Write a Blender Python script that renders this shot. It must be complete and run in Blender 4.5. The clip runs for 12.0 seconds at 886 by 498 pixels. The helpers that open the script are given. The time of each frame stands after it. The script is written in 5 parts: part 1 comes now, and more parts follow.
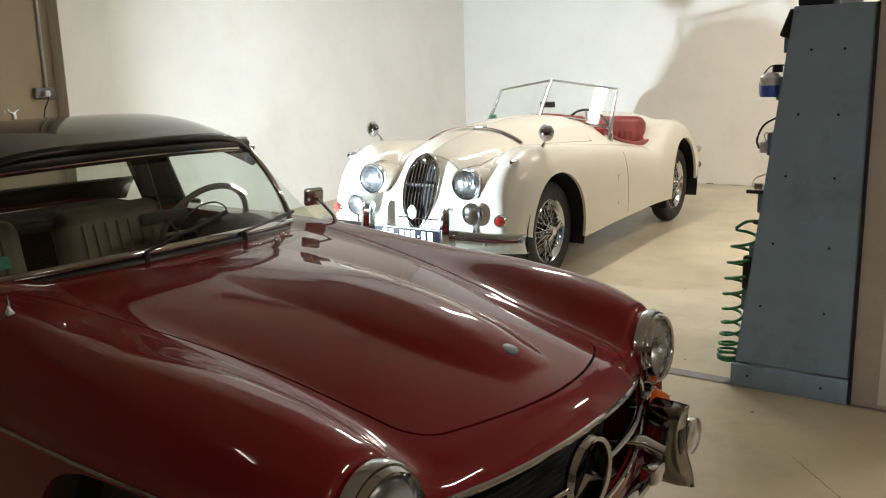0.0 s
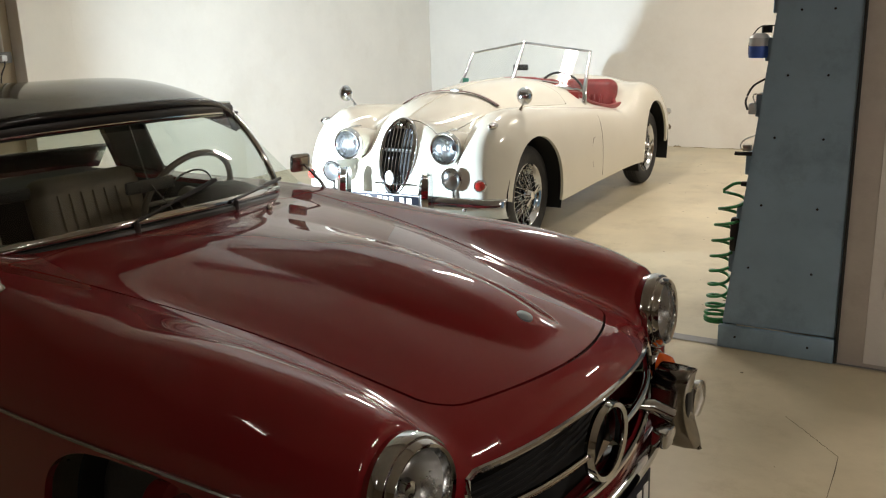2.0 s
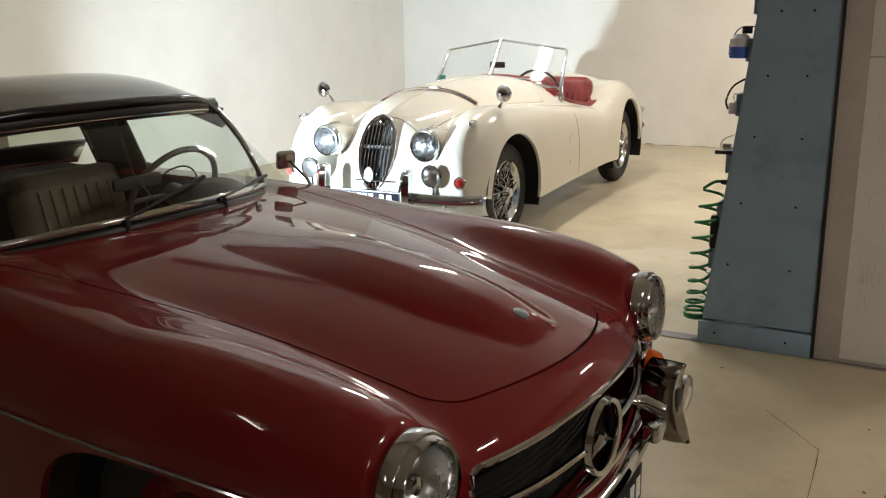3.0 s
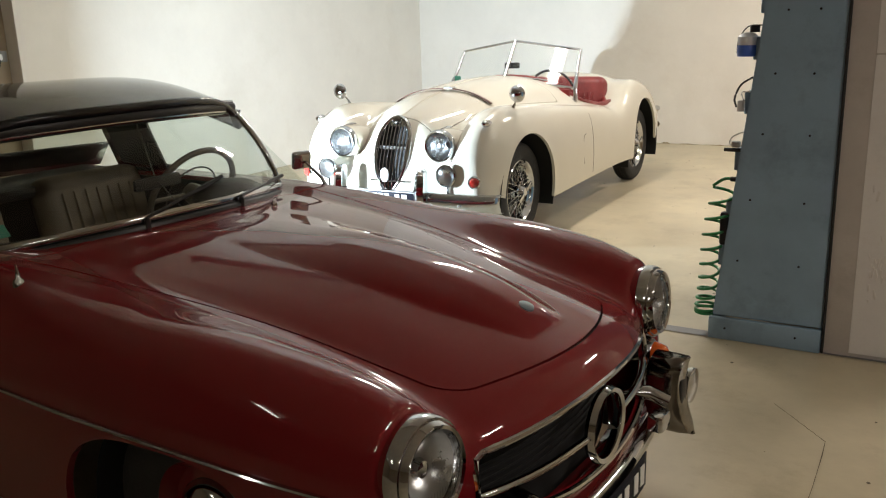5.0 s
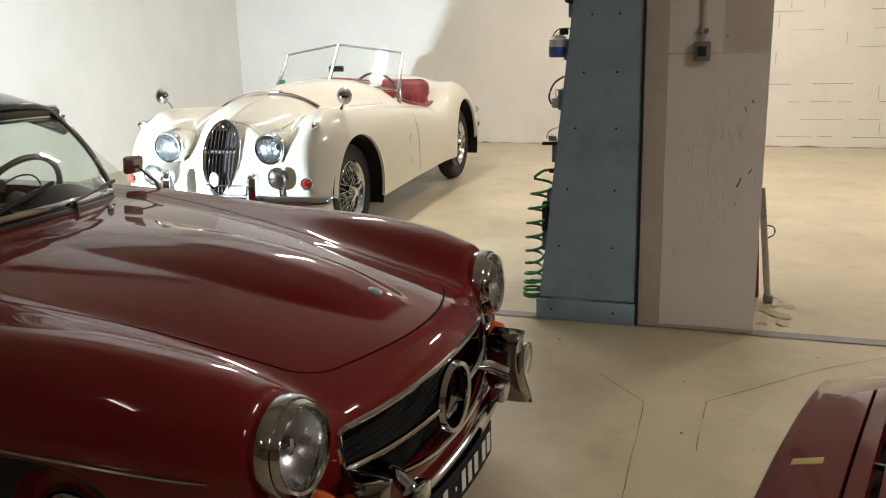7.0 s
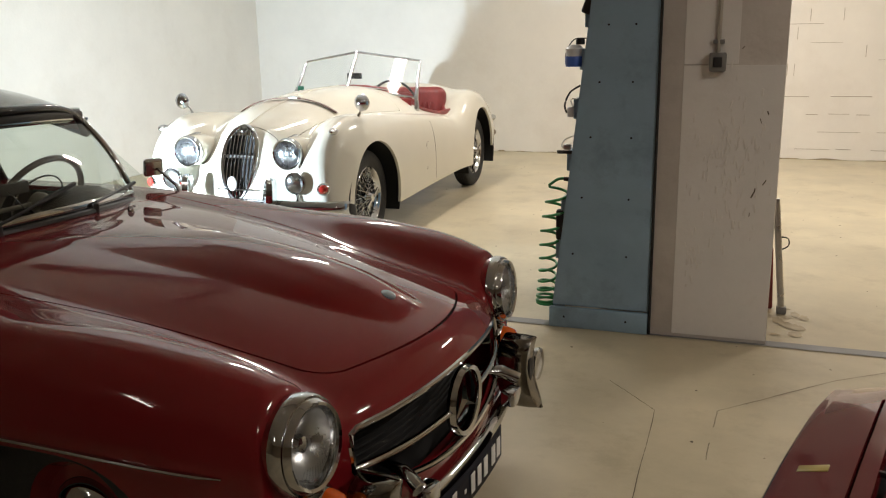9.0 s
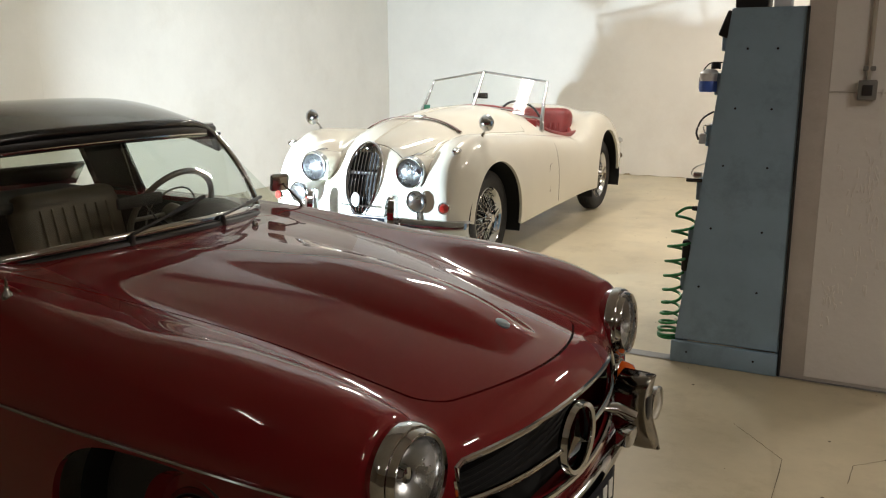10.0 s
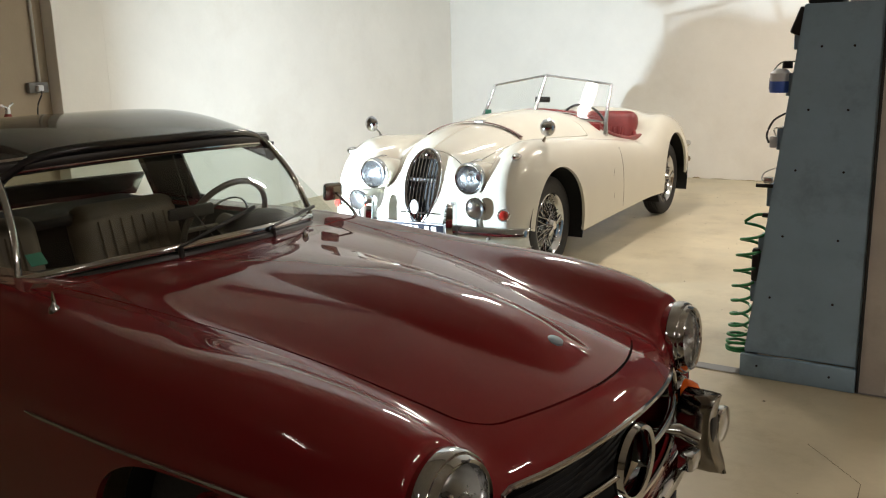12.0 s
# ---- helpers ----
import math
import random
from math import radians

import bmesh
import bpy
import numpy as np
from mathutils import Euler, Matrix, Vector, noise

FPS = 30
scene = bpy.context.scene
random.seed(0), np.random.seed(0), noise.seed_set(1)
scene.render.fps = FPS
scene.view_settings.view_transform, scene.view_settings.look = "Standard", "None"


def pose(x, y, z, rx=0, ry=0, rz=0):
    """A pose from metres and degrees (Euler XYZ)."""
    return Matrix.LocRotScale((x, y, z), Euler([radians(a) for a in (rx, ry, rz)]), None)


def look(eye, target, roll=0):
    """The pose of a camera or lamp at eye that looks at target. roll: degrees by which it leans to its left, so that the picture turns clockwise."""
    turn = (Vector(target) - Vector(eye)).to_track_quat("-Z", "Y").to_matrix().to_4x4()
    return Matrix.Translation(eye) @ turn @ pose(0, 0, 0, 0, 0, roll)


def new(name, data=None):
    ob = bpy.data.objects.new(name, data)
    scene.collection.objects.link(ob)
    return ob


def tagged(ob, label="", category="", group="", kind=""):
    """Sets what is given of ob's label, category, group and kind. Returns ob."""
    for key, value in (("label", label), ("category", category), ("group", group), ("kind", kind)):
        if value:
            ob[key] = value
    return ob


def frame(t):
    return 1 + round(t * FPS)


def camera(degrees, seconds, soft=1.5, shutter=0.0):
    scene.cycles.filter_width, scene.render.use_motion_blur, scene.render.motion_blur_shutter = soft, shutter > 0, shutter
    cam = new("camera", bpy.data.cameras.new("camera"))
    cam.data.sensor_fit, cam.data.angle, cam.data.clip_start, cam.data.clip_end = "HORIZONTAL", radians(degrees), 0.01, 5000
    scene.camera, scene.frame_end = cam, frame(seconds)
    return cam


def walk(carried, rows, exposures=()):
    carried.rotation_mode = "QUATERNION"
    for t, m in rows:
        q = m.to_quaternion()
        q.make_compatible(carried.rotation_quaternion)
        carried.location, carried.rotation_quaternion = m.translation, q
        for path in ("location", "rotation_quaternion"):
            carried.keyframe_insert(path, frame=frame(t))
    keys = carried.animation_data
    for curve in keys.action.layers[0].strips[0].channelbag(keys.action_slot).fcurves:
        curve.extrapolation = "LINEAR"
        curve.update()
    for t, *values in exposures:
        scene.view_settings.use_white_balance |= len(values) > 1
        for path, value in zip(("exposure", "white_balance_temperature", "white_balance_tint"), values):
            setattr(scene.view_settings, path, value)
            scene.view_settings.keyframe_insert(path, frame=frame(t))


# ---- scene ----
cam = camera(54.57, 12.0, soft=1.15)
PATH = [
    (0.0, (1.619, -1.786, 1.497), (-0.804, 1.285, 0.662), -1.58),
    (0.5, (1.613, -1.784, 1.491), (-0.782, 1.295, 0.610), -1.38),
    (1.0, (1.584, -1.803, 1.495), (-0.776, 1.293, 0.575), -1.28),
    (1.5, (1.534, -1.812, 1.492), (-0.782, 1.304, 0.529), -1.68),
    (2.0, (1.473, -1.826, 1.491), (-0.774, 1.330, 0.494), -1.73),
    (2.5, (1.435, -1.845, 1.496), (-0.729, 1.362, 0.482), -1.51),
    (3.0, (1.418, -1.880, 1.501), (-0.703, 1.355, 0.483), -1.16),
    (3.5, (1.467, -1.887, 1.500), (-0.717, 1.304, 0.477), -1.27),
    (5.5, (1.489, -1.964, 1.504), (-0.700, 1.230, 0.500), -1.99),
    (6.0, (1.473, -2.013, 1.500), (-0.561, 1.283, 0.502), -2.12),
    (6.5, (1.489, -2.051, 1.499), (-0.285, 1.392, 0.500), -1.99),
    (7.0, (1.508, -2.078, 1.497), (0.013, 1.492, 0.484), -1.72),
    (9.0, (1.527, -2.107, 1.495), (-0.037, 1.444, 0.521), -1.10),
    (9.5, (1.512, -2.086, 1.500), (-0.332, 1.341, 0.578), -0.67),
    (10.0, (1.503, -2.046, 1.506), (-0.560, 1.265, 0.620), -0.36),
    (10.5, (1.499, -1.995, 1.506), (-0.673, 1.246, 0.623), -0.75),
    (11.0, (1.496, -1.965, 1.507), (-0.728, 1.243, 0.632), -1.15),
    (11.5, (1.492, -1.945, 1.507), (-0.763, 1.245, 0.649), -1.35),
    (12.0, (1.489, -1.933, 1.508), (-0.835, 1.207, 0.645), -1.47),
]
walk(cam, [(t, look(eye, target, roll)) for t, eye, target, roll in PATH])

# ---- world, lights ----
world = bpy.data.worlds.new("world")
scene.world = world
world.use_nodes = True
world.node_tree.nodes["Background"].inputs[0].default_value = (0.02, 0.018, 0.015, 1)
world.node_tree.nodes["Background"].inputs[1].default_value = 0.3
scene.view_settings.exposure = 0.0

TURN = radians(4.2)                      # the building stands turned against the red roadster
BUILD = Matrix.Rotation(TURN, 4, "Z")
CEIL = 3.3


def area_lamp(name, m, sx, sy, power, colour, spread=180):
    data = bpy.data.lights.new(name, "AREA")
    data.shape, data.size, data.size_y, data.energy, data.color = "RECTANGLE", sx, sy, power, colour
    data.spread = radians(spread)
    ob = new(name, data)
    ob.matrix_world = m
    return ob


WARM = (1.0, 0.895, 0.805)
COOL = (0.70, 0.86, 1.0)
# ceiling strip lights, one lamp under each fitting: u, v along the building
STRIPS = [(-1.45, 4.2, 60), (0.9, 6.5, 58), (3.4, 5.0, 84), (3.5, -0.5, 52), (2.9, -4.8, 12), (-2.6, -5.4, 6)]
for u, v, power in STRIPS:
    area_lamp("strip_light", BUILD @ pose(u, v, CEIL - 0.13), 0.12, 1.25, power, WARM)
# work light standing on the floor behind the red roadster
FLOOD = Vector((-2.905, 1.45, 0.655))
FLOOD_AIM = Vector((-2.75, 3.6, 0.95))
area_lamp("work_light", look(FLOOD, FLOOD_AIM), 0.08, 0.06, 180, COOL, 140)


# ---- materials ----
def material(name, colour, rough=0.5, metal=0.0, coat=0.0, coat_rough=0.05, vary=0.0, scale=4.0, bump=0.0, bump_scale=60.0,
             spec=0.5, dirt=None, dirt_scale=1.3, dirt_amount=0.0, island=False):
    mat = bpy.data.materials.new(name)
    mat.use_nodes = True
    nt = mat.node_tree
    b = nt.nodes["Principled BSDF"]
    b.inputs["Base Color"].default_value = (*colour, 1)
    b.inputs["Roughness"].default_value = rough
    b.inputs["Metallic"].default_value = metal
    b.inputs["Coat Weight"].default_value = coat
    b.inputs["Coat Roughness"].default_value = coat_rough
    b.inputs["Specular IOR Level"].default_value = spec
    geo = nt.nodes.new("ShaderNodeTexCoord")
    last = None
    if vary > 0:
        n = nt.nodes.new("ShaderNodeTexNoise")
        n.inputs["Scale"].default_value, n.inputs["Detail"].default_value, n.inputs["Roughness"].default_value = scale, 8, 0.65
        nt.links.new(geo.outputs["Object"], n.inputs["Vector"])
        ramp = nt.nodes.new("ShaderNodeValToRGB")
        lo, hi = [max(c * (1 - vary), 0) for c in colour], [min(c * (1 + vary), 1) for c in colour]
        ramp.color_ramp.elements[0].position, ramp.color_ramp.elements[1].position = 0.3, 0.7
        ramp.color_ramp.elements[0].color, ramp.color_ramp.elements[1].color = (*lo, 1), (*hi, 1)
        nt.links.new(n.outputs["Fac"], ramp.inputs["Fac"])
        last = ramp.outputs["Color"]
        rr = nt.nodes.new("ShaderNodeMapRange")
        rr.inputs["To Min"].default_value, rr.inputs["To Max"].default_value = max(rough - 0.12 * vary * 4, 0.02), min(rough + 0.12 * vary * 4, 1)
        nt.links.new(n.outputs["Fac"], rr.inputs["Value"])
        nt.links.new(rr.outputs["Result"], b.inputs["Roughness"])
    if dirt:
        n = nt.nodes.new("ShaderNodeTexNoise")
        n.inputs["Scale"].default_value, n.inputs["Detail"].default_value, n.inputs["Roughness"].default_value = dirt_scale, 10, 0.72
        nt.links.new(geo.outputs["Object"], n.inputs["Vector"])
        ramp = nt.nodes.new("ShaderNodeValToRGB")
        ramp.color_ramp.elements[0].position, ramp.color_ramp.elements[1].position = 0.52, 0.78
        ramp.color_ramp.elements[0].color, ramp.color_ramp.elements[1].color = (0, 0, 0, 1), (dirt_amount,) * 3 + (1,)
        nt.links.new(n.outputs["Fac"], ramp.inputs["Fac"])
        mix = nt.nodes.new("ShaderNodeMix")
        mix.data_type = "RGBA"
        nt.links.new(ramp.outputs["Color"], mix.inputs[0])
        if last:
            nt.links.new(last, mix.inputs[6])
        else:
            mix.inputs[6].default_value = (*colour, 1)
        mix.inputs[7].default_value = (*dirt, 1)
        last = mix.outputs[2]
    if last:
        nt.links.new(last, b.inputs["Base Color"])
    if bump > 0:
        n = nt.nodes.new("ShaderNodeTexNoise")
        n.inputs["Scale"].default_value, n.inputs["Detail"].default_value = bump_scale, 6
        nt.links.new(geo.outputs["Object"], n.inputs["Vector"])
        bm_ = nt.nodes.new("ShaderNodeBump")
        bm_.inputs["Strength"].default_value, bm_.inputs["Distance"].default_value = bump, 0.01
        nt.links.new(n.outputs["Fac"], bm_.inputs["Height"])
        nt.links.new(bm_.outputs["Normal"], b.inputs["Normal"])
    return mat


def glass_material(name, tint=(0.93, 0.96, 0.94), ior=1.5, rough=0.0):
    mat = bpy.data.materials.new(name)
    mat.use_nodes = True
    nt = mat.node_tree
    nt.nodes.remove(nt.nodes["Principled BSDF"])
    tr, gl = nt.nodes.new("ShaderNodeBsdfTransparent"), nt.nodes.new("ShaderNodeBsdfGlossy")
    tr.inputs["Color"].default_value = (*tint, 1)
    gl.inputs["Roughness"].default_value = rough
    fr, mix = nt.nodes.new("ShaderNodeLayerWeight"), nt.nodes.new("ShaderNodeMixShader")
    power, span = nt.nodes.new("ShaderNodeMath"), nt.nodes.new("ShaderNodeMapRange")
    power.operation = "POWER"
    power.inputs[1].default_value = 5.0
    fr.inputs["Blend"].default_value = 0.5
    span.inputs["To Min"].default_value, span.inputs["To Max"].default_value = (ior - 1) ** 2 / (ior + 1) ** 2 * 1.1, 0.9
    nt.links.new(fr.outputs["Facing"], power.inputs[0])
    nt.links.new(power.outputs[0], span.inputs["Value"])
    nt.links.new(span.outputs["Result"], mix.inputs[0])
    nt.links.new(tr.outputs[0], mix.inputs[1])
    nt.links.new(gl.outputs[0], mix.inputs[2])
    nt.links.new(mix.outputs[0], nt.nodes["Material Output"].inputs["Surface"])
    return mat


def glow_material(name, colour, strength):
    mat = bpy.data.materials.new(name)
    mat.use_nodes = True
    b = mat.node_tree.nodes["Principled BSDF"]
    b.inputs["Emission Color"].default_value = (*colour, 1)
    b.inputs["Emission Strength"].default_value = strength
    return mat


RED = material("dark red car paint", (0.165, 0.008, 0.011), 0.55, 0.0, 1.0, 0.012, 0.04, 2.0, spec=0.05)
RED_TWO = material("red car paint", (0.10, 0.005, 0.008), 0.5, 0.0, 1.0, 0.05, 0.06, 2.0, spec=0.1)
CREAM = material("cream car paint", (0.60, 0.575, 0.49), 0.5, 0.0, 0.9, 0.03, 0.03, 2.0, spec=0.15)
BLACK = material("black hardtop paint", (0.008, 0.008, 0.010), 0.5, 0.0, 1.0, 0.06, 0.15, 3.0, spec=0.1, dirt=(0.05, 0.045, 0.04), dirt_amount=0.06, dirt_scale=2.5)
CHROME = material("chrome", (0.52, 0.53, 0.55), 0.07, 1.0, vary=0.03, scale=9)
COOLCHROME = material("cool grey chrome", (0.50, 0.53, 0.58), 0.10, 1.0, vary=0.06, scale=9)
# Chrome darkened in its colour, so the overriders seem to reflect a dim garage.
DIMCHROME = material("darkened chrome", (0.24, 0.23, 0.215), 0.14, 1.0, vary=0.1, scale=9)
ENAMEL = material("grey-blue enamel", (0.14, 0.17, 0.20), 0.4, 0.0, 0.6, 0.1, 0.2, 40)
STEEL = material("brushed steel", (0.55, 0.55, 0.55), 0.28, 1.0, vary=0.1, scale=14)
RUBBER = material("tyre rubber", (0.018, 0.018, 0.018), 0.75, vary=0.25, scale=20, bump=0.3, bump_scale=90)
BLACKPLASTIC = material("black plastic", (0.015, 0.015, 0.016), 0.45, vary=0.2, scale=12)
DARK = material("dark hollow lining", (0.008, 0.008, 0.008), 0.9, vary=0.3, scale=7)
GLASS = glass_material("window glass", (0.80, 0.84, 0.80))
CLEAR = glass_material("clear windscreen glass", (0.95, 0.97, 0.96))
LENS = glass_material("lamp lens glass", (0.92, 0.94, 0.95), 1.5, 0.22)
AMBER = material("amber lens", (0.60, 0.10, 0.01), 0.15, 0.0, 1.0, 0.05, 0.1, 30)
REDLENS = material("red lamp lens", (0.33, 0.02, 0.015), 0.15, 0.0, 1.0, 0.05, 0.1, 30)
LEATHER = material("oxblood leather", (0.20, 0.022, 0.022), 0.42, vary=0.25, scale=9, bump=0.25, bump_scale=140)
OLIVE = material("worn taupe leather", (0.20, 0.16, 0.105), 0.55, vary=0.25, scale=8, bump=0.25, bump_scale=140)
TRIM = material("dark cabin trim", (0.035, 0.032, 0.028), 0.6, vary=0.2, scale=9, bump=0.2, bump_scale=120)
IVORY = material("grey brown wheel plastic", (0.16, 0.14, 0.11), 0.35, vary=0.12, scale=9)
WALLPAINT = material("off-white wall paint", (0.78, 0.75, 0.69), 0.75, vary=0.05, scale=1.2, bump=0.12, bump_scale=40, dirt=(0.50, 0.43, 0.32), dirt_amount=0.25, dirt_scale=0.8)
# Darker than WALLPAINT: the recess's shade and dim unseen walls, put into the colour.
TANSHADE = material("tan wall colour with shade in it", (0.34, 0.27, 0.19), 0.8, vary=0.08, scale=1.5, bump=0.12, bump_scale=40)
PILLARPAINT = material("scuffed grey-white concrete paint", (0.54, 0.51, 0.48), 0.8, vary=0.10, scale=2.5, bump=0.35, bump_scale=26, dirt=(0.28, 0.25, 0.21), dirt_amount=0.5, dirt_scale=2.2)
PILLARLIGHT = material("light worn pillar paint", (0.70, 0.685, 0.665), 0.7, vary=0.07, scale=3.0, bump=0.18, bump_scale=30, dirt=(0.38, 0.35, 0.30), dirt_amount=0.4, dirt_scale=3.0)
SCARPAINT = material("pale raised paint", (0.68, 0.655, 0.62), 0.6, vary=0.08, scale=12)
FLOORPAINT = material("worn beige sealed concrete", (0.49, 0.43, 0.30), 0.34, vary=0.17, scale=1.4, bump=0.05, bump_scale=18, dirt=(0.25, 0.20, 0.12), dirt_amount=0.6, dirt_scale=2.3)
LINEPAINT = material("grey floor line", (0.22, 0.22, 0.22), 0.55, vary=0.15, scale=6)
CRACK = material("dark floor joint", (0.13, 0.11, 0.08), 0.9, vary=0.3, scale=20)
STAIN = material("brown floor stain", (0.33, 0.27, 0.17), 0.5, vary=0.3, scale=9)
JOINT = material("open block joint", (0.34, 0.29, 0.22), 0.9, vary=0.25, scale=9)
CEILPAINT = material("grey-white ceiling", (0.74, 0.71, 0.66), 0.85, vary=0.08, scale=1.5, bump=0.2, bump_scale=30)
BLUESTEEL = material("blue-grey sheet steel", (0.245, 0.360, 0.465), 0.48, vary=0.10, scale=3.5, bump=0.04, bump_scale=60, dirt=(0.06, 0.075, 0.08), dirt_amount=0.5, dirt_scale=3.0)
GREEN = material("green nylon hose", (0.02, 0.22, 0.06), 0.3, vary=0.15, scale=12)
SEAMDARK = material("panel gap", (0.006, 0.004, 0.004), 0.9, vary=0.2, scale=20)
PLATEBLACK = material("black plate enamel", (0.010, 0.011, 0.018), 0.5, spec=0.1, vary=0.1, scale=9)
PLATEWHITE = material("white plate paint", (0.72, 0.72, 0.70), 0.45, vary=0.06, scale=9)
BLUEPLASTIC = material("blue plastic", (0.06, 0.14, 0.55), 0.4, vary=0.15, scale=12)
REDPLASTIC = material("red plastic", (0.45, 0.03, 0.03), 0.4, vary=0.15, scale=12)
WHITEPLASTIC = material("white plastic", (0.70, 0.72, 0.75), 0.4, vary=0.06, scale=9)
GREYPLASTIC = material("grey socket plastic", (0.17, 0.17, 0.165), 0.55, vary=0.12, scale=12)
CONDUIT = material("grey conduit", (0.40, 0.37, 0.32), 0.5, vary=0.1, scale=12)
YELLOW = material("yellow enamel", (0.36, 0.30, 0.09), 0.35, vary=0.1, scale=20)
TEALPAPER = material("green paper sticker", (0.07, 0.30, 0.22), 0.7, vary=0.1, scale=20)
WORNRED = material("worn red tool steel", (0.25, 0.035, 0.03), 0.5, vary=0.3, scale=12)
STRAP = material("brown leather strap", (0.085, 0.03, 0.02), 0.5, vary=0.25, scale=20, bump=0.2, bump_scale=150)
TUBEGLOW = glow_material("strip light diffuser", (1.0, 0.93, 0.82), 9.0)
FLOODGLOW = glow_material("work light panel", (0.93, 0.97, 1.0), 60.0)


# ---- shape helpers ----
def empty(name, m=Matrix()):
    ob = new(name)
    ob.matrix_world = m
    return ob


def part(name, data, mat, parent=None, label="", smooth=True):
    """Links (verts, faces) or a bmesh as one mesh object under parent."""
    me = bpy.data.meshes.new(name)
    if isinstance(data, tuple):
        me.from_pydata([tuple(v) for v in data[0]], [], data[1])
    else:
        data.to_mesh(me)
        data.free()
    me.materials.append(mat)
    if smooth:
        me.polygons.foreach_set("use_smooth", [True] * len(me.polygons))
        me.set_sharp_from_angle(angle=radians(38))
    me.update()
    ob = new(name, me)
    if parent:
        ob.parent = parent
    if label:
        tagged(ob, label)
    return ob


def join(*pieces):
    verts, faces = [], []
    for v, f in pieces:
        n = len(verts)
        verts += [tuple(p) for p in v]
        faces += [tuple(i + n for i in q) for q in f]
    return verts, faces


def moved(data, m):
    return [tuple(m @ Vector(v)) for v in data[0]], data[1]


def bmdata(bm):
    bm.verts.index_update()
    out = [tuple(v.co) for v in bm.verts], [tuple(v.index for v in f.verts) for f in bm.faces]
    bm.free()
    return out


def box(c, s, bevel=0.0, seg=2):
    bm = bmesh.new()
    bmesh.ops.create_cube(bm, size=1)
    bmesh.ops.scale(bm, vec=s, verts=bm.verts)
    if bevel:
        bmesh.ops.bevel(bm, geom=bm.edges[:], offset=bevel, segments=seg, profile=0.5, affect="EDGES", clamp_overlap=True)
    bmesh.ops.translate(bm, vec=c, verts=bm.verts)
    return bmdata(bm)


def revolve(profile, n=32, m=Matrix()):
    """A profile of (radius, height) turned about z."""
    verts, faces = [], []
    rows = []
    for r, h in profile:
        if r < 1e-6:
            rows.append([len(verts)])
            verts.append((0, 0, h))
        else:
            rows.append(list(range(len(verts), len(verts) + n)))
            verts += [(r * math.cos(2 * math.pi * i / n), r * math.sin(2 * math.pi * i / n), h) for i in range(n)]
    for a, b in zip(rows, rows[1:]):
        for i in range(n):
            j = (i + 1) % n
            q = [a[i % len(a)], a[j % len(a)], b[j % len(b)], b[i % len(b)]]
            q = list(dict.fromkeys(q))
            if len(q) > 2:
                faces.append(tuple(q))
    return moved((verts, faces), m)


def sweep(points, radius, n=8, closed=False, flat=1.0):
    """A round bar along points; radius a number or one for each point; flat squeezes it upwards."""
    pts = [Vector(p) for p in points]
    k = len(pts)
    rad = radius if isinstance(radius, (list, tuple)) else [radius] * k
    verts, faces = [], []
    up = Vector((0, 0, 1))
    for i, p in enumerate(pts):
        a, b = (pts[i - 1], pts[(i + 1) % k]) if closed else (pts[max(i - 1, 0)], pts[min(i + 1, k - 1)])
        d = (b - a).normalized()
        ref = up if abs(d.z) < 0.95 else Vector((1, 0, 0))
        s = d.cross(ref).normalized()
        t = s.cross(d)
        for j in range(n):
            w = 2 * math.pi * j / n
            verts.append(tuple(p + rad[i] * (math.cos(w) * s + flat * math.sin(w) * t)))
    for i in range(k if closed else k - 1):
        for j in range(n):
            a, b = i * n, ((i + 1) % k) * n
            faces.append((a + j, a + (j + 1) % n, b + (j + 1) % n, b + j))
    if not closed:
        faces += [tuple(range(n))[::-1], tuple(range((k - 1) * n, k * n))]
    return verts, faces


def smooth_line(knots, n=8):
    """A smooth line through knots (Catmull-Rom)."""
    p = [Vector(k) for k in knots]
    p = [2 * p[0] - p[1], *p, 2 * p[-1] - p[-2]]
    out = []
    for a, b, c, d in zip(p, p[1:], p[2:], p[3:]):
        for i in range(n):
            t = i / n
            out.append(0.5 * (2 * b + (c - a) * t + (2 * a - 5 * b + 4 * c - d) * t * t + (3 * b - a - 3 * c + d) * t ** 3))
    return out + [p[-2]]


class Line:
    """A smooth function through knots (x, value)."""

    def __init__(self, *knots):
        k = np.array(sorted(knots), float)
        self.x, self.y = k[:, 0], k[:, 1]
        s = np.diff(self.y) / np.diff(self.x)
        m = np.empty(len(k))
        m[0], m[-1] = s[0], s[-1]
        for i in range(1, len(k) - 1):
            h0, h1 = self.x[i] - self.x[i - 1], self.x[i + 1] - self.x[i]
            m[i] = (s[i - 1] * h1 + s[i] * h0) / (h0 + h1)
        self.m = m

    def __call__(self, v):
        v = np.clip(np.asarray(v, float), self.x[0], self.x[-1])
        i = np.clip(np.searchsorted(self.x, v) - 1, 0, len(self.x) - 2)
        h = self.x[i + 1] - self.x[i]
        t = (v - self.x[i]) / h
        return ((1 + 2 * t) * (1 - t) ** 2 * self.y[i] + t * (1 - t) ** 2 * h * self.m[i]
                + t * t * (3 - 2 * t) * self.y[i + 1] + t * t * (t - 1) * h * self.m[i + 1])


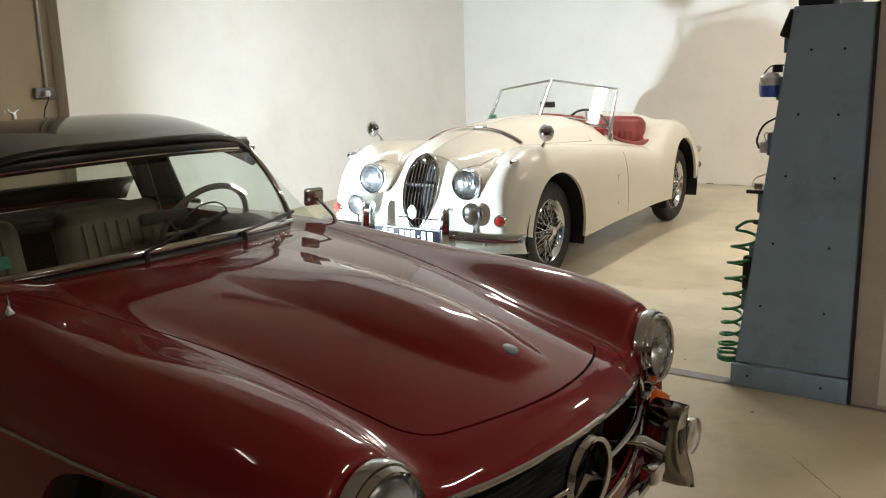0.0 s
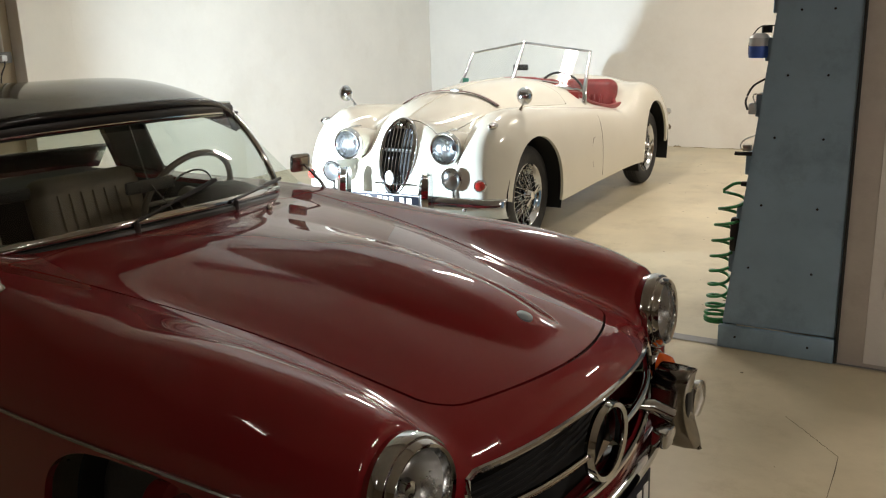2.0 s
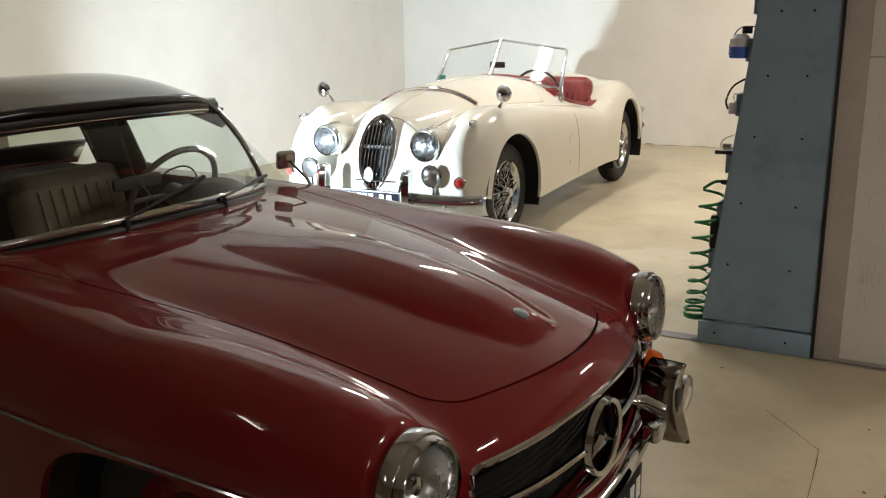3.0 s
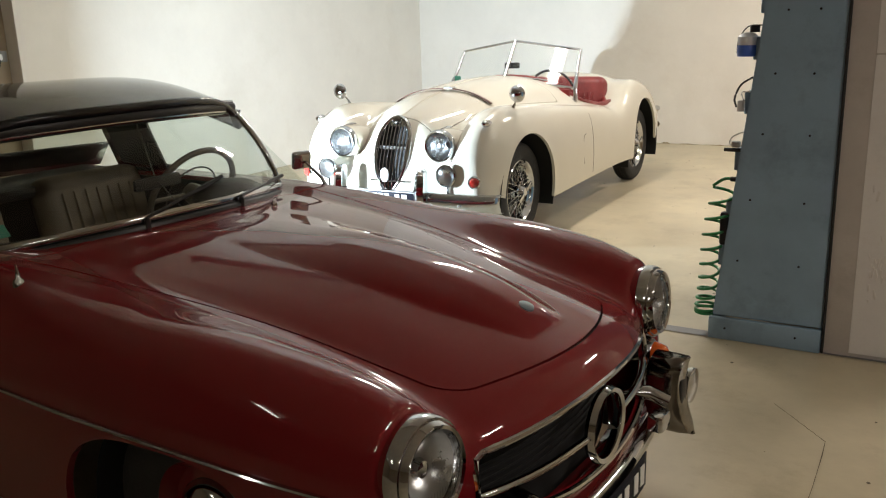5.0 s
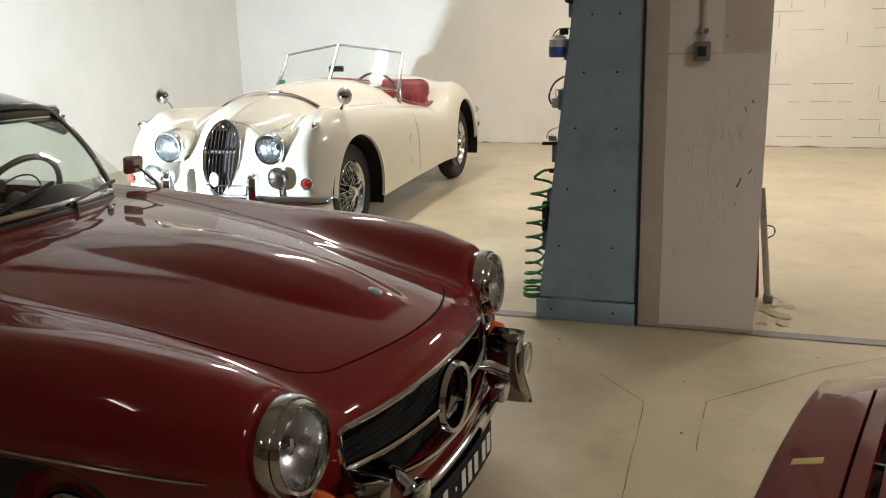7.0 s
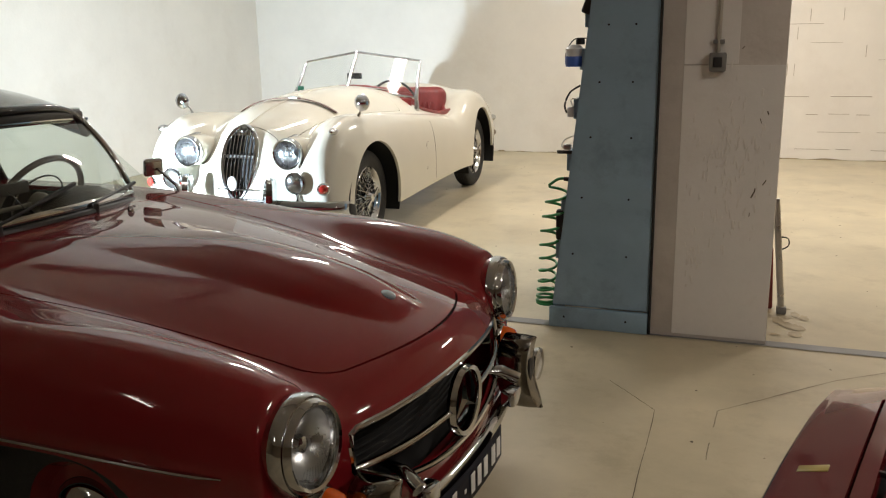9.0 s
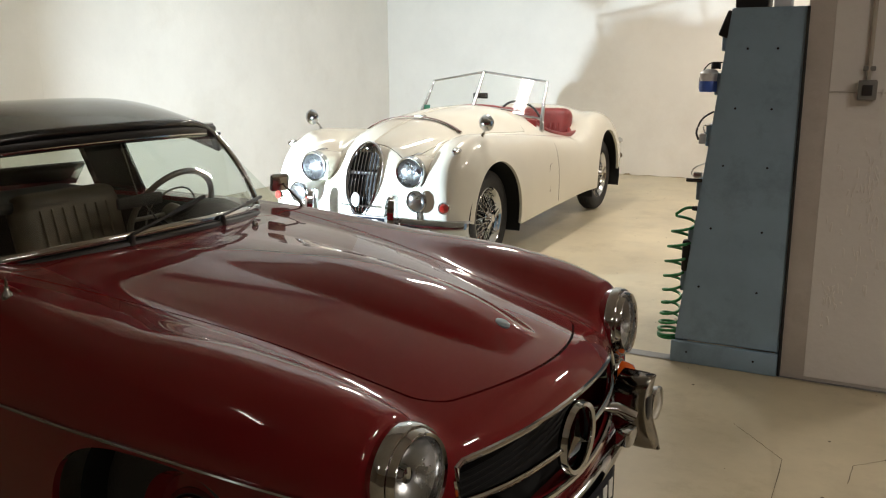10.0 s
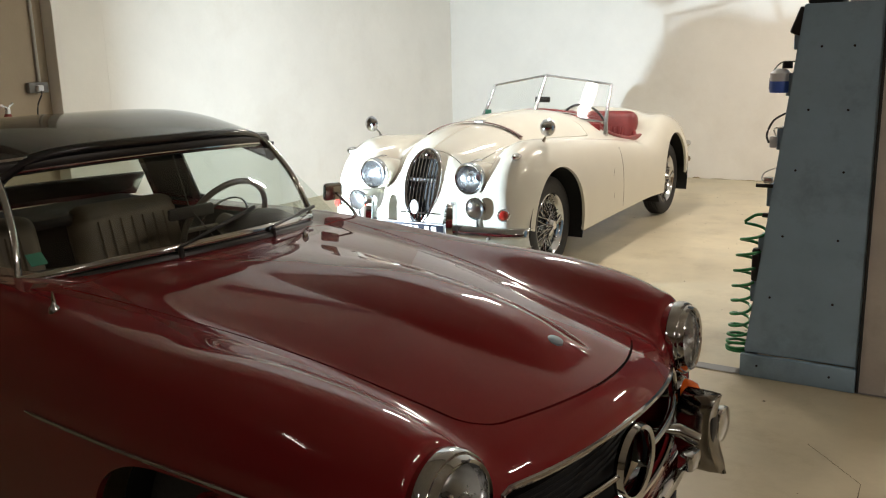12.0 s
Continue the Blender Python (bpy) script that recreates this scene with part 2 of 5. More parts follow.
def clip_grid(grid, field):
    """The part of a grid of points (rows, columns, 3) where field > 0, cut cleanly along field = 0."""
    rows, cols = field.shape
    verts, faces, seen = [], [], {}

    def corner(i, j):
        key = (i, j)
        if key not in seen:
            seen[key] = len(verts)
            verts.append(tuple(grid[i, j]))
        return seen[key]

    def between(a, b):
        key = (min(a, b), max(a, b))
        if key not in seen:
            fa, fb = field[key[0]], field[key[1]]
            t = fa / (fa - fb)
            seen[key] = len(verts)
            verts.append(tuple(grid[key[0]] * (1 - t) + grid[key[1]] * t))
        return seen[key]

    for i in range(rows - 1):
        for j in range(cols - 1):
            q = [(i, j), (i + 1, j), (i + 1, j + 1), (i, j + 1)]
            inside = [field[c] > 0 for c in q]
            if not any(inside):
                continue
            if all(inside):
                faces.append(tuple(corner(*c) for c in q))
                continue
            poly = []
            for a, b, ia, ib in zip(q, q[1:] + q[:1], inside, inside[1:] + inside[:1]):
                if ia:
                    poly.append(corner(*a))
                if ia != ib:
                    poly.append(between(a, b))
            poly = list(dict.fromkeys(poly))
            if len(poly) > 2:
                faces.append(tuple(poly))
    return verts, faces


def rimmed(data, t):
    """Turns the open edges of a skin inwards by t, with a crisp edge."""
    v = np.array(data[0])
    nrm = np.zeros_like(v)
    count = {}
    for f in data[1]:
        n = np.cross(v[f[1]] - v[f[0]], v[f[2]] - v[f[1]])
        for i in f:
            nrm[i] += n
        for a, b in zip(f, f[1:] + f[:1]):
            k = (min(a, b), max(a, b))
            count[k] = (a, b) if k not in count else None
    nrm /= np.maximum(np.linalg.norm(nrm, axis=1), 1e-9)[:, None]
    verts, faces = list(data[0]), list(data[1])
    made = {}
    for e in count.values():
        if not e:
            continue
        ids = []
        for i in (e[1], e[0]):
            if i not in made:
                made[i] = len(verts)
                verts += [tuple(v[i]), tuple(v[i] - t * nrm[i])]
            ids.append(made[i])
        faces.append((ids[0], ids[1], ids[1] + 1, ids[0] + 1))
    return verts, faces


def sections(xs, keys, per=7):
    """Smooth cross sections, mirrored: at each x the key points (y(x), z(x)) from the middle of the top out and down to the sill."""
    rows = []
    for x in xs:
        pts = [Vector((float(y(x)) if not isinstance(y, (int, float)) else y, float(z(x)))) for y, z in keys]
        p = [Vector((-pts[1].x, pts[1].y)), *pts, 2 * pts[-1] - pts[-2]]
        half = []
        for a, b, c, d in zip(p, p[1:], p[2:], p[3:]):
            for i in range(per):
                t = i / per
                half.append(0.5 * (2 * b + (c - a) * t + (2 * a - 5 * b + 4 * c - d) * t * t + (3 * b - a - 3 * c + d) * t ** 3))
        half.append(pts[-1])
        full = [(-h.x, h.y) for h in half[:0:-1]] + [(h.x, h.y) for h in half]
        rows.append([(x, y, z) for y, z in full])
    return np.array(rows)


def dome(row, reach, middle, n=14, e=0.75):
    """Rows that close an end of a body: the section row drawn in towards its middle (y, z) while it runs on by reach."""
    out = []
    for k in range(1, n + 1):
        a = k / n * math.pi / 2
        r, f = max(math.cos(a), 0.0) ** e, math.sin(a) ** e
        if k == n:
            r = 0.02
        q = row.copy()
        q[:, 0] += reach * f
        q[:, 1] = middle[0] + (row[:, 1] - middle[0]) * r
        q[:, 2] = middle[1] + (row[:, 2] - middle[1]) * r
        out.append(q)
    return np.array(out)


def smin(a, b, k):
    """The lesser of two fields, with a fillet about k wide where they meet."""
    h = np.clip(0.5 + 0.5 * (b - a) / k, 0, 1)
    return b * (1 - h) + a * h - k * h * (1 - h)


def smax(a, b, k):
    return -smin(-a, -b, k)


class Hull:
    """A car's skin, given as a field that is below 0 inside; met by rays that fan out from a low line along its middle."""

    def __init__(self, field):
        self.field = field

    def meet(self, origin, way, least, most, n=16):
        """The outermost places, between two distances, where rays leave the hull."""
        ts = np.linspace(least, most, n)
        last = np.zeros(len(origin), int)
        for i, t in enumerate(ts):
            last = np.where(self.field(*(origin + way * t).T) < 0, i, last)
        lo, hi = ts[last], ts[np.minimum(last + 1, n - 1)]
        for _ in range(17):
            mid = (lo + hi) / 2
            ins = self.field(*(origin + way * mid[:, None]).T) < 0
            lo, hi = np.where(ins, mid, lo), np.where(ins, hi, mid)
        return origin + way * lo[:, None]

    def grid(self, xs, low, least, cols, front, back, near, far):
        """Rows of points from tail to nose; front and back: how many rows, and by how many degrees the fan tips at each end."""
        tilt = [(xs[0], -a) for a in np.linspace(radians(back[1]), 0, back[0], endpoint=False)]
        tilt += [(x, 0.0) for x in xs]
        tilt += [(xs[-1], a) for a in np.linspace(0, radians(front[1]), front[0] + 1)[1:]]
        tilt = np.array(tilt)
        th = np.linspace(math.pi - radians(least), radians(least), cols)
        a = tilt[:, 1][:, None]
        way = np.stack([np.sin(th) * np.sin(a), np.cos(th) + 0 * a, np.sin(th) * np.cos(a)], axis=2).reshape(-1, 3)
        origin = np.zeros((len(tilt), cols, 3))
        origin[:, :, 0], origin[:, :, 2] = tilt[:, 0][:, None], low
        return self.meet(origin.reshape(-1, 3), way, near, far).reshape(len(tilt), cols, 3)

    def top(self, x, y):
        return float(self.meet(np.array([[x, y, 0.2]]), np.array([[0.0, 0.0, 1.0]]), 0.2, 1.1)[0, 2])

    def front(self, y, z):
        return float(self.meet(np.array([[0.0, y, z]]), np.array([[1.0, 0.0, 0.0]]), 0.3, 0.9)[0, 0])

    def flank(self, x, z):
        return float(self.meet(np.array([[x, 0.0, z]]), np.array([[0.0, 1.0, 0.0]]), 0.5, 1.0)[0, 1])


def tube(y, z, yc, zc, inner, outer, rz, p):
    """About the distance outside a long wing whose section is a superellipse, broader on one side than the other."""
    ry = np.where(np.abs(y) < yc, inner, outer)
    d = (np.abs((np.abs(y) - yc) / ry) ** p + np.abs((z - zc) / rz) ** p) ** (1 / p)
    return (d - 1) * np.minimum(ry, rz)


def ellipse_field(a, b, ca, cb, ra, rb, p=2.0):
    """Above 0 outside an ellipse (superellipse) in two coordinates; about in metres."""
    d = (np.abs((a - ca) / ra) ** p + np.abs((b - cb) / rb) ** p) ** (1 / p)
    return (d - 1) * np.minimum(ra, rb)


AXIS_X = Matrix.Rotation(radians(90), 4, "Y")       # z of a revolved shape along +x
AXIS_Y = Matrix.Rotation(radians(-90), 4, "X")      # along +y


def thicken(ob, t):
    s = ob.modifiers.new("thickness", "SOLIDIFY")
    s.thickness, s.offset = t, -1
    return ob


# ---- building ----
def wall(name, u0, v0, u1, v1, z0, z1, mat, label, parent=None):
    ob = part(name, box(((u0 + u1) / 2, (v0 + v1) / 2, (z0 + z1) / 2), (abs(u1 - u0), abs(v1 - v0), z1 - z0), 0.004, 1), mat, parent)
    ob.matrix_world = BUILD
    return tagged(ob, label, "wall", kind="structure")


BACK, LEFT, RIGHT, FRONT = 8.52, -5.11, 6.5, -9.5
floor = part("floor", box(((LEFT + RIGHT) / 2 - 0.4, (BACK + FRONT) / 2, -0.1), (RIGHT - LEFT + 2, BACK - FRONT + 1, 0.2)), FLOORPAINT)
floor.matrix_world = BUILD
tagged(floor, "worn beige sealed concrete garage floor", "floor", kind="structure")
ceiling = part("ceiling", box(((LEFT + RIGHT) / 2 - 0.4, (BACK + FRONT) / 2, CEIL + 0.1), (RIGHT - LEFT + 2, BACK - FRONT + 1, 0.2)), CEILPAINT)
ceiling.matrix_world = BUILD
tagged(ceiling, "grey-white painted concrete garage ceiling", "ceiling", kind="structure")
# Unseen slab added under the ceiling to darken what the near bonnet reflects.
beam = part("dimming_beam", box(((LEFT + RIGHT) / 2, 0.70, CEIL - 0.17), (RIGHT - LEFT, 1.10, 0.34), 0.01, 1), CEILPAINT)
beam.matrix_world = BUILD
tagged(beam, "unseen slab added under the ceiling to darken the bonnet's reflection", "beam", kind="structure")
pipe = tagged(empty("ceiling_duct", BUILD @ Matrix.Translation((0, 0, CEIL))), "dark grey cable duct fixed under the ceiling", "cable duct")
part("duct", box((-2.47, 2.33, -0.045), (2.12, 0.13, 0.09), 0.008), GREYPLASTIC, pipe)
part("branch", box((-1.42, 1.76, -0.035), (0.06, 1.02, 0.07), 0.006), GREYPLASTIC, pipe)
wall("wall_north", LEFT - 0.2, BACK, RIGHT + 0.2, BACK + 0.2, 0, CEIL, WALLPAINT, "off-white painted block wall behind the cream roadster")
wall("wall_west", LEFT - 0.2, 2.80, LEFT, BACK, 0, CEIL, WALLPAINT, "off-white plastered side wall of the garage")
wall("wall_west_pier", LEFT - 0.2, 2.33, LEFT + 0.06, 2.80, 0, CEIL, WALLPAINT, "off-white wall pier that ends the side wall")
# The recess lies outside the work light; that shade is in its tan colour.
wall("wall_west_recess", LEFT - 0.28, FRONT, LEFT - 0.08, 2.33, 0, CEIL, TANSHADE, "recessed wall with a socket, its shade put into the tan colour")
# Both out of view: added to close the room, dark so chrome reflects less.
wall("wall_east", RIGHT, FRONT, RIGHT + 0.2, BACK, 0, CEIL, TANSHADE, "unseen garage side wall, coloured dark so chrome reflects less")
wall("wall_south", LEFT - 0.7, FRONT - 0.2, RIGHT + 0.2, FRONT, 0, CEIL, TANSHADE, "unseen wall at the garage's far end, coloured dark so chrome reflects less")


# ---- wheels ----
def ring_tyre(r, width, rim, m):
    w = width / 2
    prof = [(rim, -w * 0.72), (rim + 0.02, -w * 0.92), ((r + rim) / 2, -w), (r - 0.022, -w * 0.90), (r - 0.006, -w * 0.68)]
    for g in (-0.45, -0.15, 0.15, 0.45):
        prof += [(r, w * (g - 0.09)), (r, w * (g + 0.07)), (r - 0.007, w * (g + 0.08)), (r - 0.007, w * (g + 0.12))]
    prof += [(r - 0.006, w * 0.68), (r - 0.022, w * 0.90), ((r + rim) / 2, w), (rim + 0.02, w * 0.92), (rim, w * 0.72), (rim, -w * 0.72)]
    return revolve(prof, 56, m)


def wire_wheel(parent, x, y, side):
    """A 16 inch chrome wire wheel; side +1 or -1 is the way that its outer face looks."""
    hub = empty("wheel")
    hub.parent = parent
    hub.location = (x, y, 0.345)
    m = AXIS_Y if side > 0 else Matrix.Rotation(radians(90), 4, "X")
    part("tyre", ring_tyre(0.345, 0.155, 0.215, m), RUBBER, hub, "black tyre with grooved tread")
    part("rim", revolve([(0.222, 0.056), (0.228, 0.064), (0.222, 0.068), (0.212, 0.060), (0.205, 0.045), (0.192, 0.030), (0.190, -0.03), (0.205, -0.05), (0.225, -0.06)], 56, m), CHROME, hub, "chrome rim")
    spokes = []
    for i in range(48):
        a = 2 * math.pi * i / 48
        b = a + (0.42 if i % 2 else -0.42)
        inner, outer = ((0.048, 0.078), (0.194, 0.012)) if i % 4 < 2 else ((0.055, 0.02), (0.198, 0.040))
        spokes.append(sweep([(inner[0] * math.cos(b), inner[0] * math.sin(b), inner[1]), (outer[0] * math.cos(a), outer[0] * math.sin(a), outer[1])], 0.0026, 5))
    part("spokes", moved(join(*spokes), m), CHROME, hub, "chrome wire spokes")
    part("hub", revolve([(0.0, 0.10), (0.03, 0.10), (0.038, 0.09), (0.045, 0.075), (0.058, 0.06), (0.055, 0.0), (0.06, -0.05)], 28, m), CHROME, hub)
    ears = [moved(box((0.068, 0, 0.10), (0.085, 0.030, 0.014), 0.006), Matrix.Rotation(k * math.pi + 0.5, 4, "Z")) for k in (0, 1)]
    part("spinner", moved(join(*ears), m), CHROME, hub, "two-eared chrome spinner")
    part("brake_drum", revolve([(0.0, -0.03), (0.14, -0.03), (0.15, -0.06), (0.0, -0.06)], 28, m), DARK, hub)
    return hub


def disc_wheel(parent, x, y, side, r=0.32):
    hub = empty("wheel")
    hub.parent = parent
    hub.location = (x, y, r)
    m = AXIS_Y if side > 0 else Matrix.Rotation(radians(90), 4, "X")
    part("tyre", ring_tyre(r, 0.17, 0.175, m), RUBBER, hub, "black tyre")
    part("rim", revolve([(0.182, 0.055), (0.175, 0.06), (0.168, 0.05), (0.15, 0.02), (0.10, 0.03), (0.0, 0.035)], 40, m), RED, hub, "painted steel rim")
    part("hub_cap", revolve([(0.0, 0.075), (0.06, 0.07), (0.10, 0.055), (0.118, 0.035), (0.12, 0.02)], 32, m), CHROME, hub, "chrome hub cap")
    return hub


def wheel_well(parent, x, y, z, r, side, depth=0.26, out=0.05):
    """A dark arched liner over a wheel."""
    rows = [[(x + r * math.cos(a), y + side * (out - d), max(z + r * math.sin(a), 0.16)) for d in (0, depth)] for a in np.linspace(-0.35, math.pi + 0.35, 26)]
    disc = [(x, y + side * (out - depth), z)] + [tuple(q[1]) for q in rows]
    return part("wheel_well", join(clip_grid(np.array(rows), np.ones((26, 2))), (disc, [(0, i, i + 1) for i in range(1, 26)])), DARK, parent)


# ---- dark red roadster with a black hardtop; x ahead, y to its left, the front axle at x = 0 ----
roadster = tagged(empty("red_roadster"), "dark red classic roadster with black hardtop and chrome bumper", "car")

M_TOP = Line((-3.6, 0.60), (-3.0, 0.76), (-2.4, 0.87), (-1.6, 0.90), (-0.95, 0.905), (-0.5, 0.885), (0.0, 0.832), (0.25, 0.785), (0.43, 0.738), (0.574, 0.692), (0.75, 0.63))
M_FALL = Line((-3.6, 0.16), (-0.86, 0.14), (-0.5, 0.187), (-0.17, 0.254), (0.06, 0.316), (0.24, 0.354), (0.43, 0.345), (0.75, 0.36))
M_CRY = Line((-3.6, 0.56), (-2.4, 0.66), (-0.95, 0.70), (0.0, 0.68), (0.35, 0.655), (0.52, 0.637), (0.75, 0.635))
M_CRZ = Line((-3.6, 0.55), (-3.0, 0.74), (-2.4, 0.85), (-1.6, 0.855), (-0.95, 0.858), (-0.3, 0.833), (0.1, 0.818), (0.35, 0.783), (0.52, 0.734), (0.75, 0.69))
M_MIDY = Line((-3.6, 0.74), (-2.4, 0.855), (-0.95, 0.865), (0.0, 0.855), (0.35, 0.81), (0.52, 0.768), (0.75, 0.74))
M_INNER = Line((-3.6, 0.26), (-0.95, 0.24), (0.0, 0.23), (0.35, 0.19), (0.52, 0.145), (0.75, 0.14))
M_HALF = Line((-1.0, 0.634), (-0.864, 0.612), (-0.505, 0.557), (-0.167, 0.499), (0.057, 0.461), (0.237, 0.438), (0.45, 0.414), (0.7, 0.39))
BULGE_H = Line((-0.66, 0.0), (-0.45, 0.012), (-0.12, 0.040), (0.20, 0.047), (0.36, 0.040), (0.43, 0.026), (0.50, 0.0))
BULGE_W = Line((-0.66, 0.18), (-0.40, 0.200), (0.0, 0.195), (0.25, 0.175), (0.42, 0.125), (0.50, 0.095))


def roadster_field(x, y, z):
    ay = np.abs(y)
    u = np.clip((ay / BULGE_W(x) - 0.22) / 0.78, 0, 1)
    bulge = np.where((x > -0.66) & (x < 0.50), BULGE_H(x) * (1 - u ** 1.7) * (1 - 0.10 * np.minimum(ay / 0.08, 1) ** 2), 0)
    hull = 0.94 * (z - (M_TOP(x) - M_FALL(x) * y * y + bulge))
    nose = x - (0.664 - 0.25 * y * y - 0.55 * np.minimum(ay, 0.7) ** 4 - 0.9 * np.maximum(0.42 - z, 0) ** 2)
    hull = smax(smax(hull, nose, 0.11), ay - 0.72, 0.05)
    crown, yc = M_CRZ(x), M_CRY(x)
    wing = tube(y, z, yc, 0.45, M_INNER(x), M_MIDY(x) - yc, crown - 0.45, 2.3)
    wing = smax(wing, x - 0.512 + 0.08 * (z - 0.61), 0.035)
    return smax(smin(hull, wing, 0.075), -3.78 - x + 0.2 * y * y, 0.25)


M_BODY = Hull(roadster_field)


def mouth_low(y):
    return 0.364 + 0.36 * np.asarray(y) ** 2


def mouth_high(y):
    return 0.603 - 0.10 * np.asarray(y) ** 2


def roadster_body():
    xs = np.concatenate([np.linspace(-3.3, -1.0, 46), np.linspace(-0.985, 0.10, 100)])
    g = M_BODY.grid(xs, -0.2, 24, 241, (90, 54), (20, 50), 0.5, 1.6)
    X, Y, Z = g[:, :, 0], g[:, :, 1], g[:, :, 2]
    ay = np.abs(Y)
    # bonnet outline: a long trapezoid with a bowed front edge and rounded corners
    def inset(a, b, r):
        return np.minimum(np.minimum(a, b), r - np.hypot(np.maximum(r - a, 0), np.maximum(r - b, 0)))
    side, front, rear = M_HALF(X) - ay, 0.577 - 0.74 * Y ** 2 - X, X + 0.885 + 0.10 * Y ** 2
    edge = np.minimum(inset(side, 0.8 * front, 0.055), inset(side, rear, 0.03))
    edge = np.where((Z > 0.6) & (ay < 0.66), edge, -0.5)
    shell = -edge - 0.0028
    # wheel openings, cockpit, grille mouth
    for cx in (-0.08, -2.42):
        arch = ellipse_field(X, Z, cx, 0.28, 0.345, 0.312, 2.9)
        shell = np.where(ay > 0.55, np.minimum(shell, arch), shell)
    shell = np.where(X > 0.45, np.minimum(shell, np.hypot(ay - 0.637, Z - 0.614) - 0.098), shell)
    cock = ellipse_field(X, Y, -1.62, 0, 0.70, 0.60, 4)
    shell = np.where(Z > 0.6, np.minimum(shell, cock), shell)
    within = np.minimum(np.minimum(Z - mouth_low(Y), mouth_high(Y) - Z), 0.492 - ay)
    within = np.minimum(within, 0.03 - np.hypot(np.maximum(0.03 - np.minimum(Z - mouth_low(Y), mouth_high(Y) - Z), 0), np.maximum(0.03 - (0.492 - ay), 0)))
    shell = np.where(X > 0.3, np.minimum(shell, -within), shell)
    part("body", rimmed(clip_grid(g, shell), 0.02), RED, roadster, "glossy dark red bodywork")
    part("bonnet", rimmed(clip_grid(g, edge - 0.0028), 0.014), RED, roadster, "glossy dark red bonnet with a raised middle")
    lining = g.copy()
    lining[:, :, 2] -= 0.013
    part("gap_lining", clip_grid(lining, np.minimum(0.05 - np.abs(edge), cock)), SEAMDARK, roadster)


roadster_body()


for s in (1, -1):
    for x in (-0.08, -2.42):
        disc_wheel(roadster, x, 0.665 * s, s)
        wheel_well(roadster, x, 0.72 * s, 0.28, 0.378, s, 0.28, 0.05)
    strip = [(x, s * (M_BODY.flank(x, z) + 0.004), z) for x, z in ((x, 0.610 - 0.062 * max(0, x + 0.15) ** 1.5) for x in np.linspace(-0.72, 0.42, 22))]
    part("eyebrow_strip", sweep(strip, [0.004] + [0.0085] * 20 + [0.004], 8, flat=0.6), CHROME, roadster, "thin chrome strip over the wheel opening")

    # headlamp
    lamp = empty("headlight")
    lamp.parent = roadster
    lamp.location = (0.535, 0.637 * s, 0.614)
    lamp.scale = (0.88, 0.90, 0.93)
    lamp.rotation_euler = (0, radians(-4), radians(3 * s))
    part("bucket", revolve([(0.06, -0.30), (0.10, -0.15), (0.121, -0.06), (0.124, -0.02)], 48, AXIS_X), RED, lamp, "dark red lamp housing")
    part("bezel", revolve([(0.123, -0.022), (0.127, -0.018), (0.128, 0.0), (0.124, 0.016), (0.121, 0.020), (0.117, 0.016), (0.114, 0.030), (0.107, 0.040), (0.099, 0.036), (0.094, 0.024), (0.094, 0.0)], 56, AXIS_X), CHROME, lamp, "broad chrome bezel")
    part("reflector", revolve([(0.094, 0.012), (0.085, -0.02), (0.055, -0.055), (0.02, -0.07), (0.0, -0.072)], 40, AXIS_X), STEEL, lamp)
    part("bulb_shield", revolve([(0.0, 0.0), (0.02, -0.005), (0.026, -0.02), (0.02, -0.04)], 20, AXIS_X), CHROME, lamp)
    flutes = revolve([(0.096, 0.022), (0.085, 0.034), (0.06, 0.044), (0.03, 0.049), (0.0, 0.050)], 48, AXIS_X)
    part("lens", flutes, LENS, lamp, "clear ribbed glass lens")
    ribs = [sweep(smooth_line([(0.028 + 0.020 * (1 - (y / 0.09) ** 2), y, -0.075 * math.sqrt(1 - (y / 0.095) ** 2)), (0.046 + 0.004 * (1 - (y / 0.09) ** 2), y, -0.03)], 4), 0.0012, 5) for y in np.linspace(-0.07, 0.07, 15)]
    part("lens_ribs", join(*ribs), LENS, lamp)

    # indicator
    ind = empty("indicator")
    ind.parent = roadster
    ind.location = (0.555, 0.600 * s, 0.455)
    part("base", revolve([(0.045, -0.06), (0.044, 0.0), (0.038, 0.008)], 28, AXIS_X), CHROME, ind, "chrome ring")
    part("lens", revolve([(0.037, 0.0), (0.036, 0.02), (0.028, 0.045), (0.014, 0.055), (0.0, 0.056)], 28, AXIS_X), AMBER, ind, "orange glass lens")


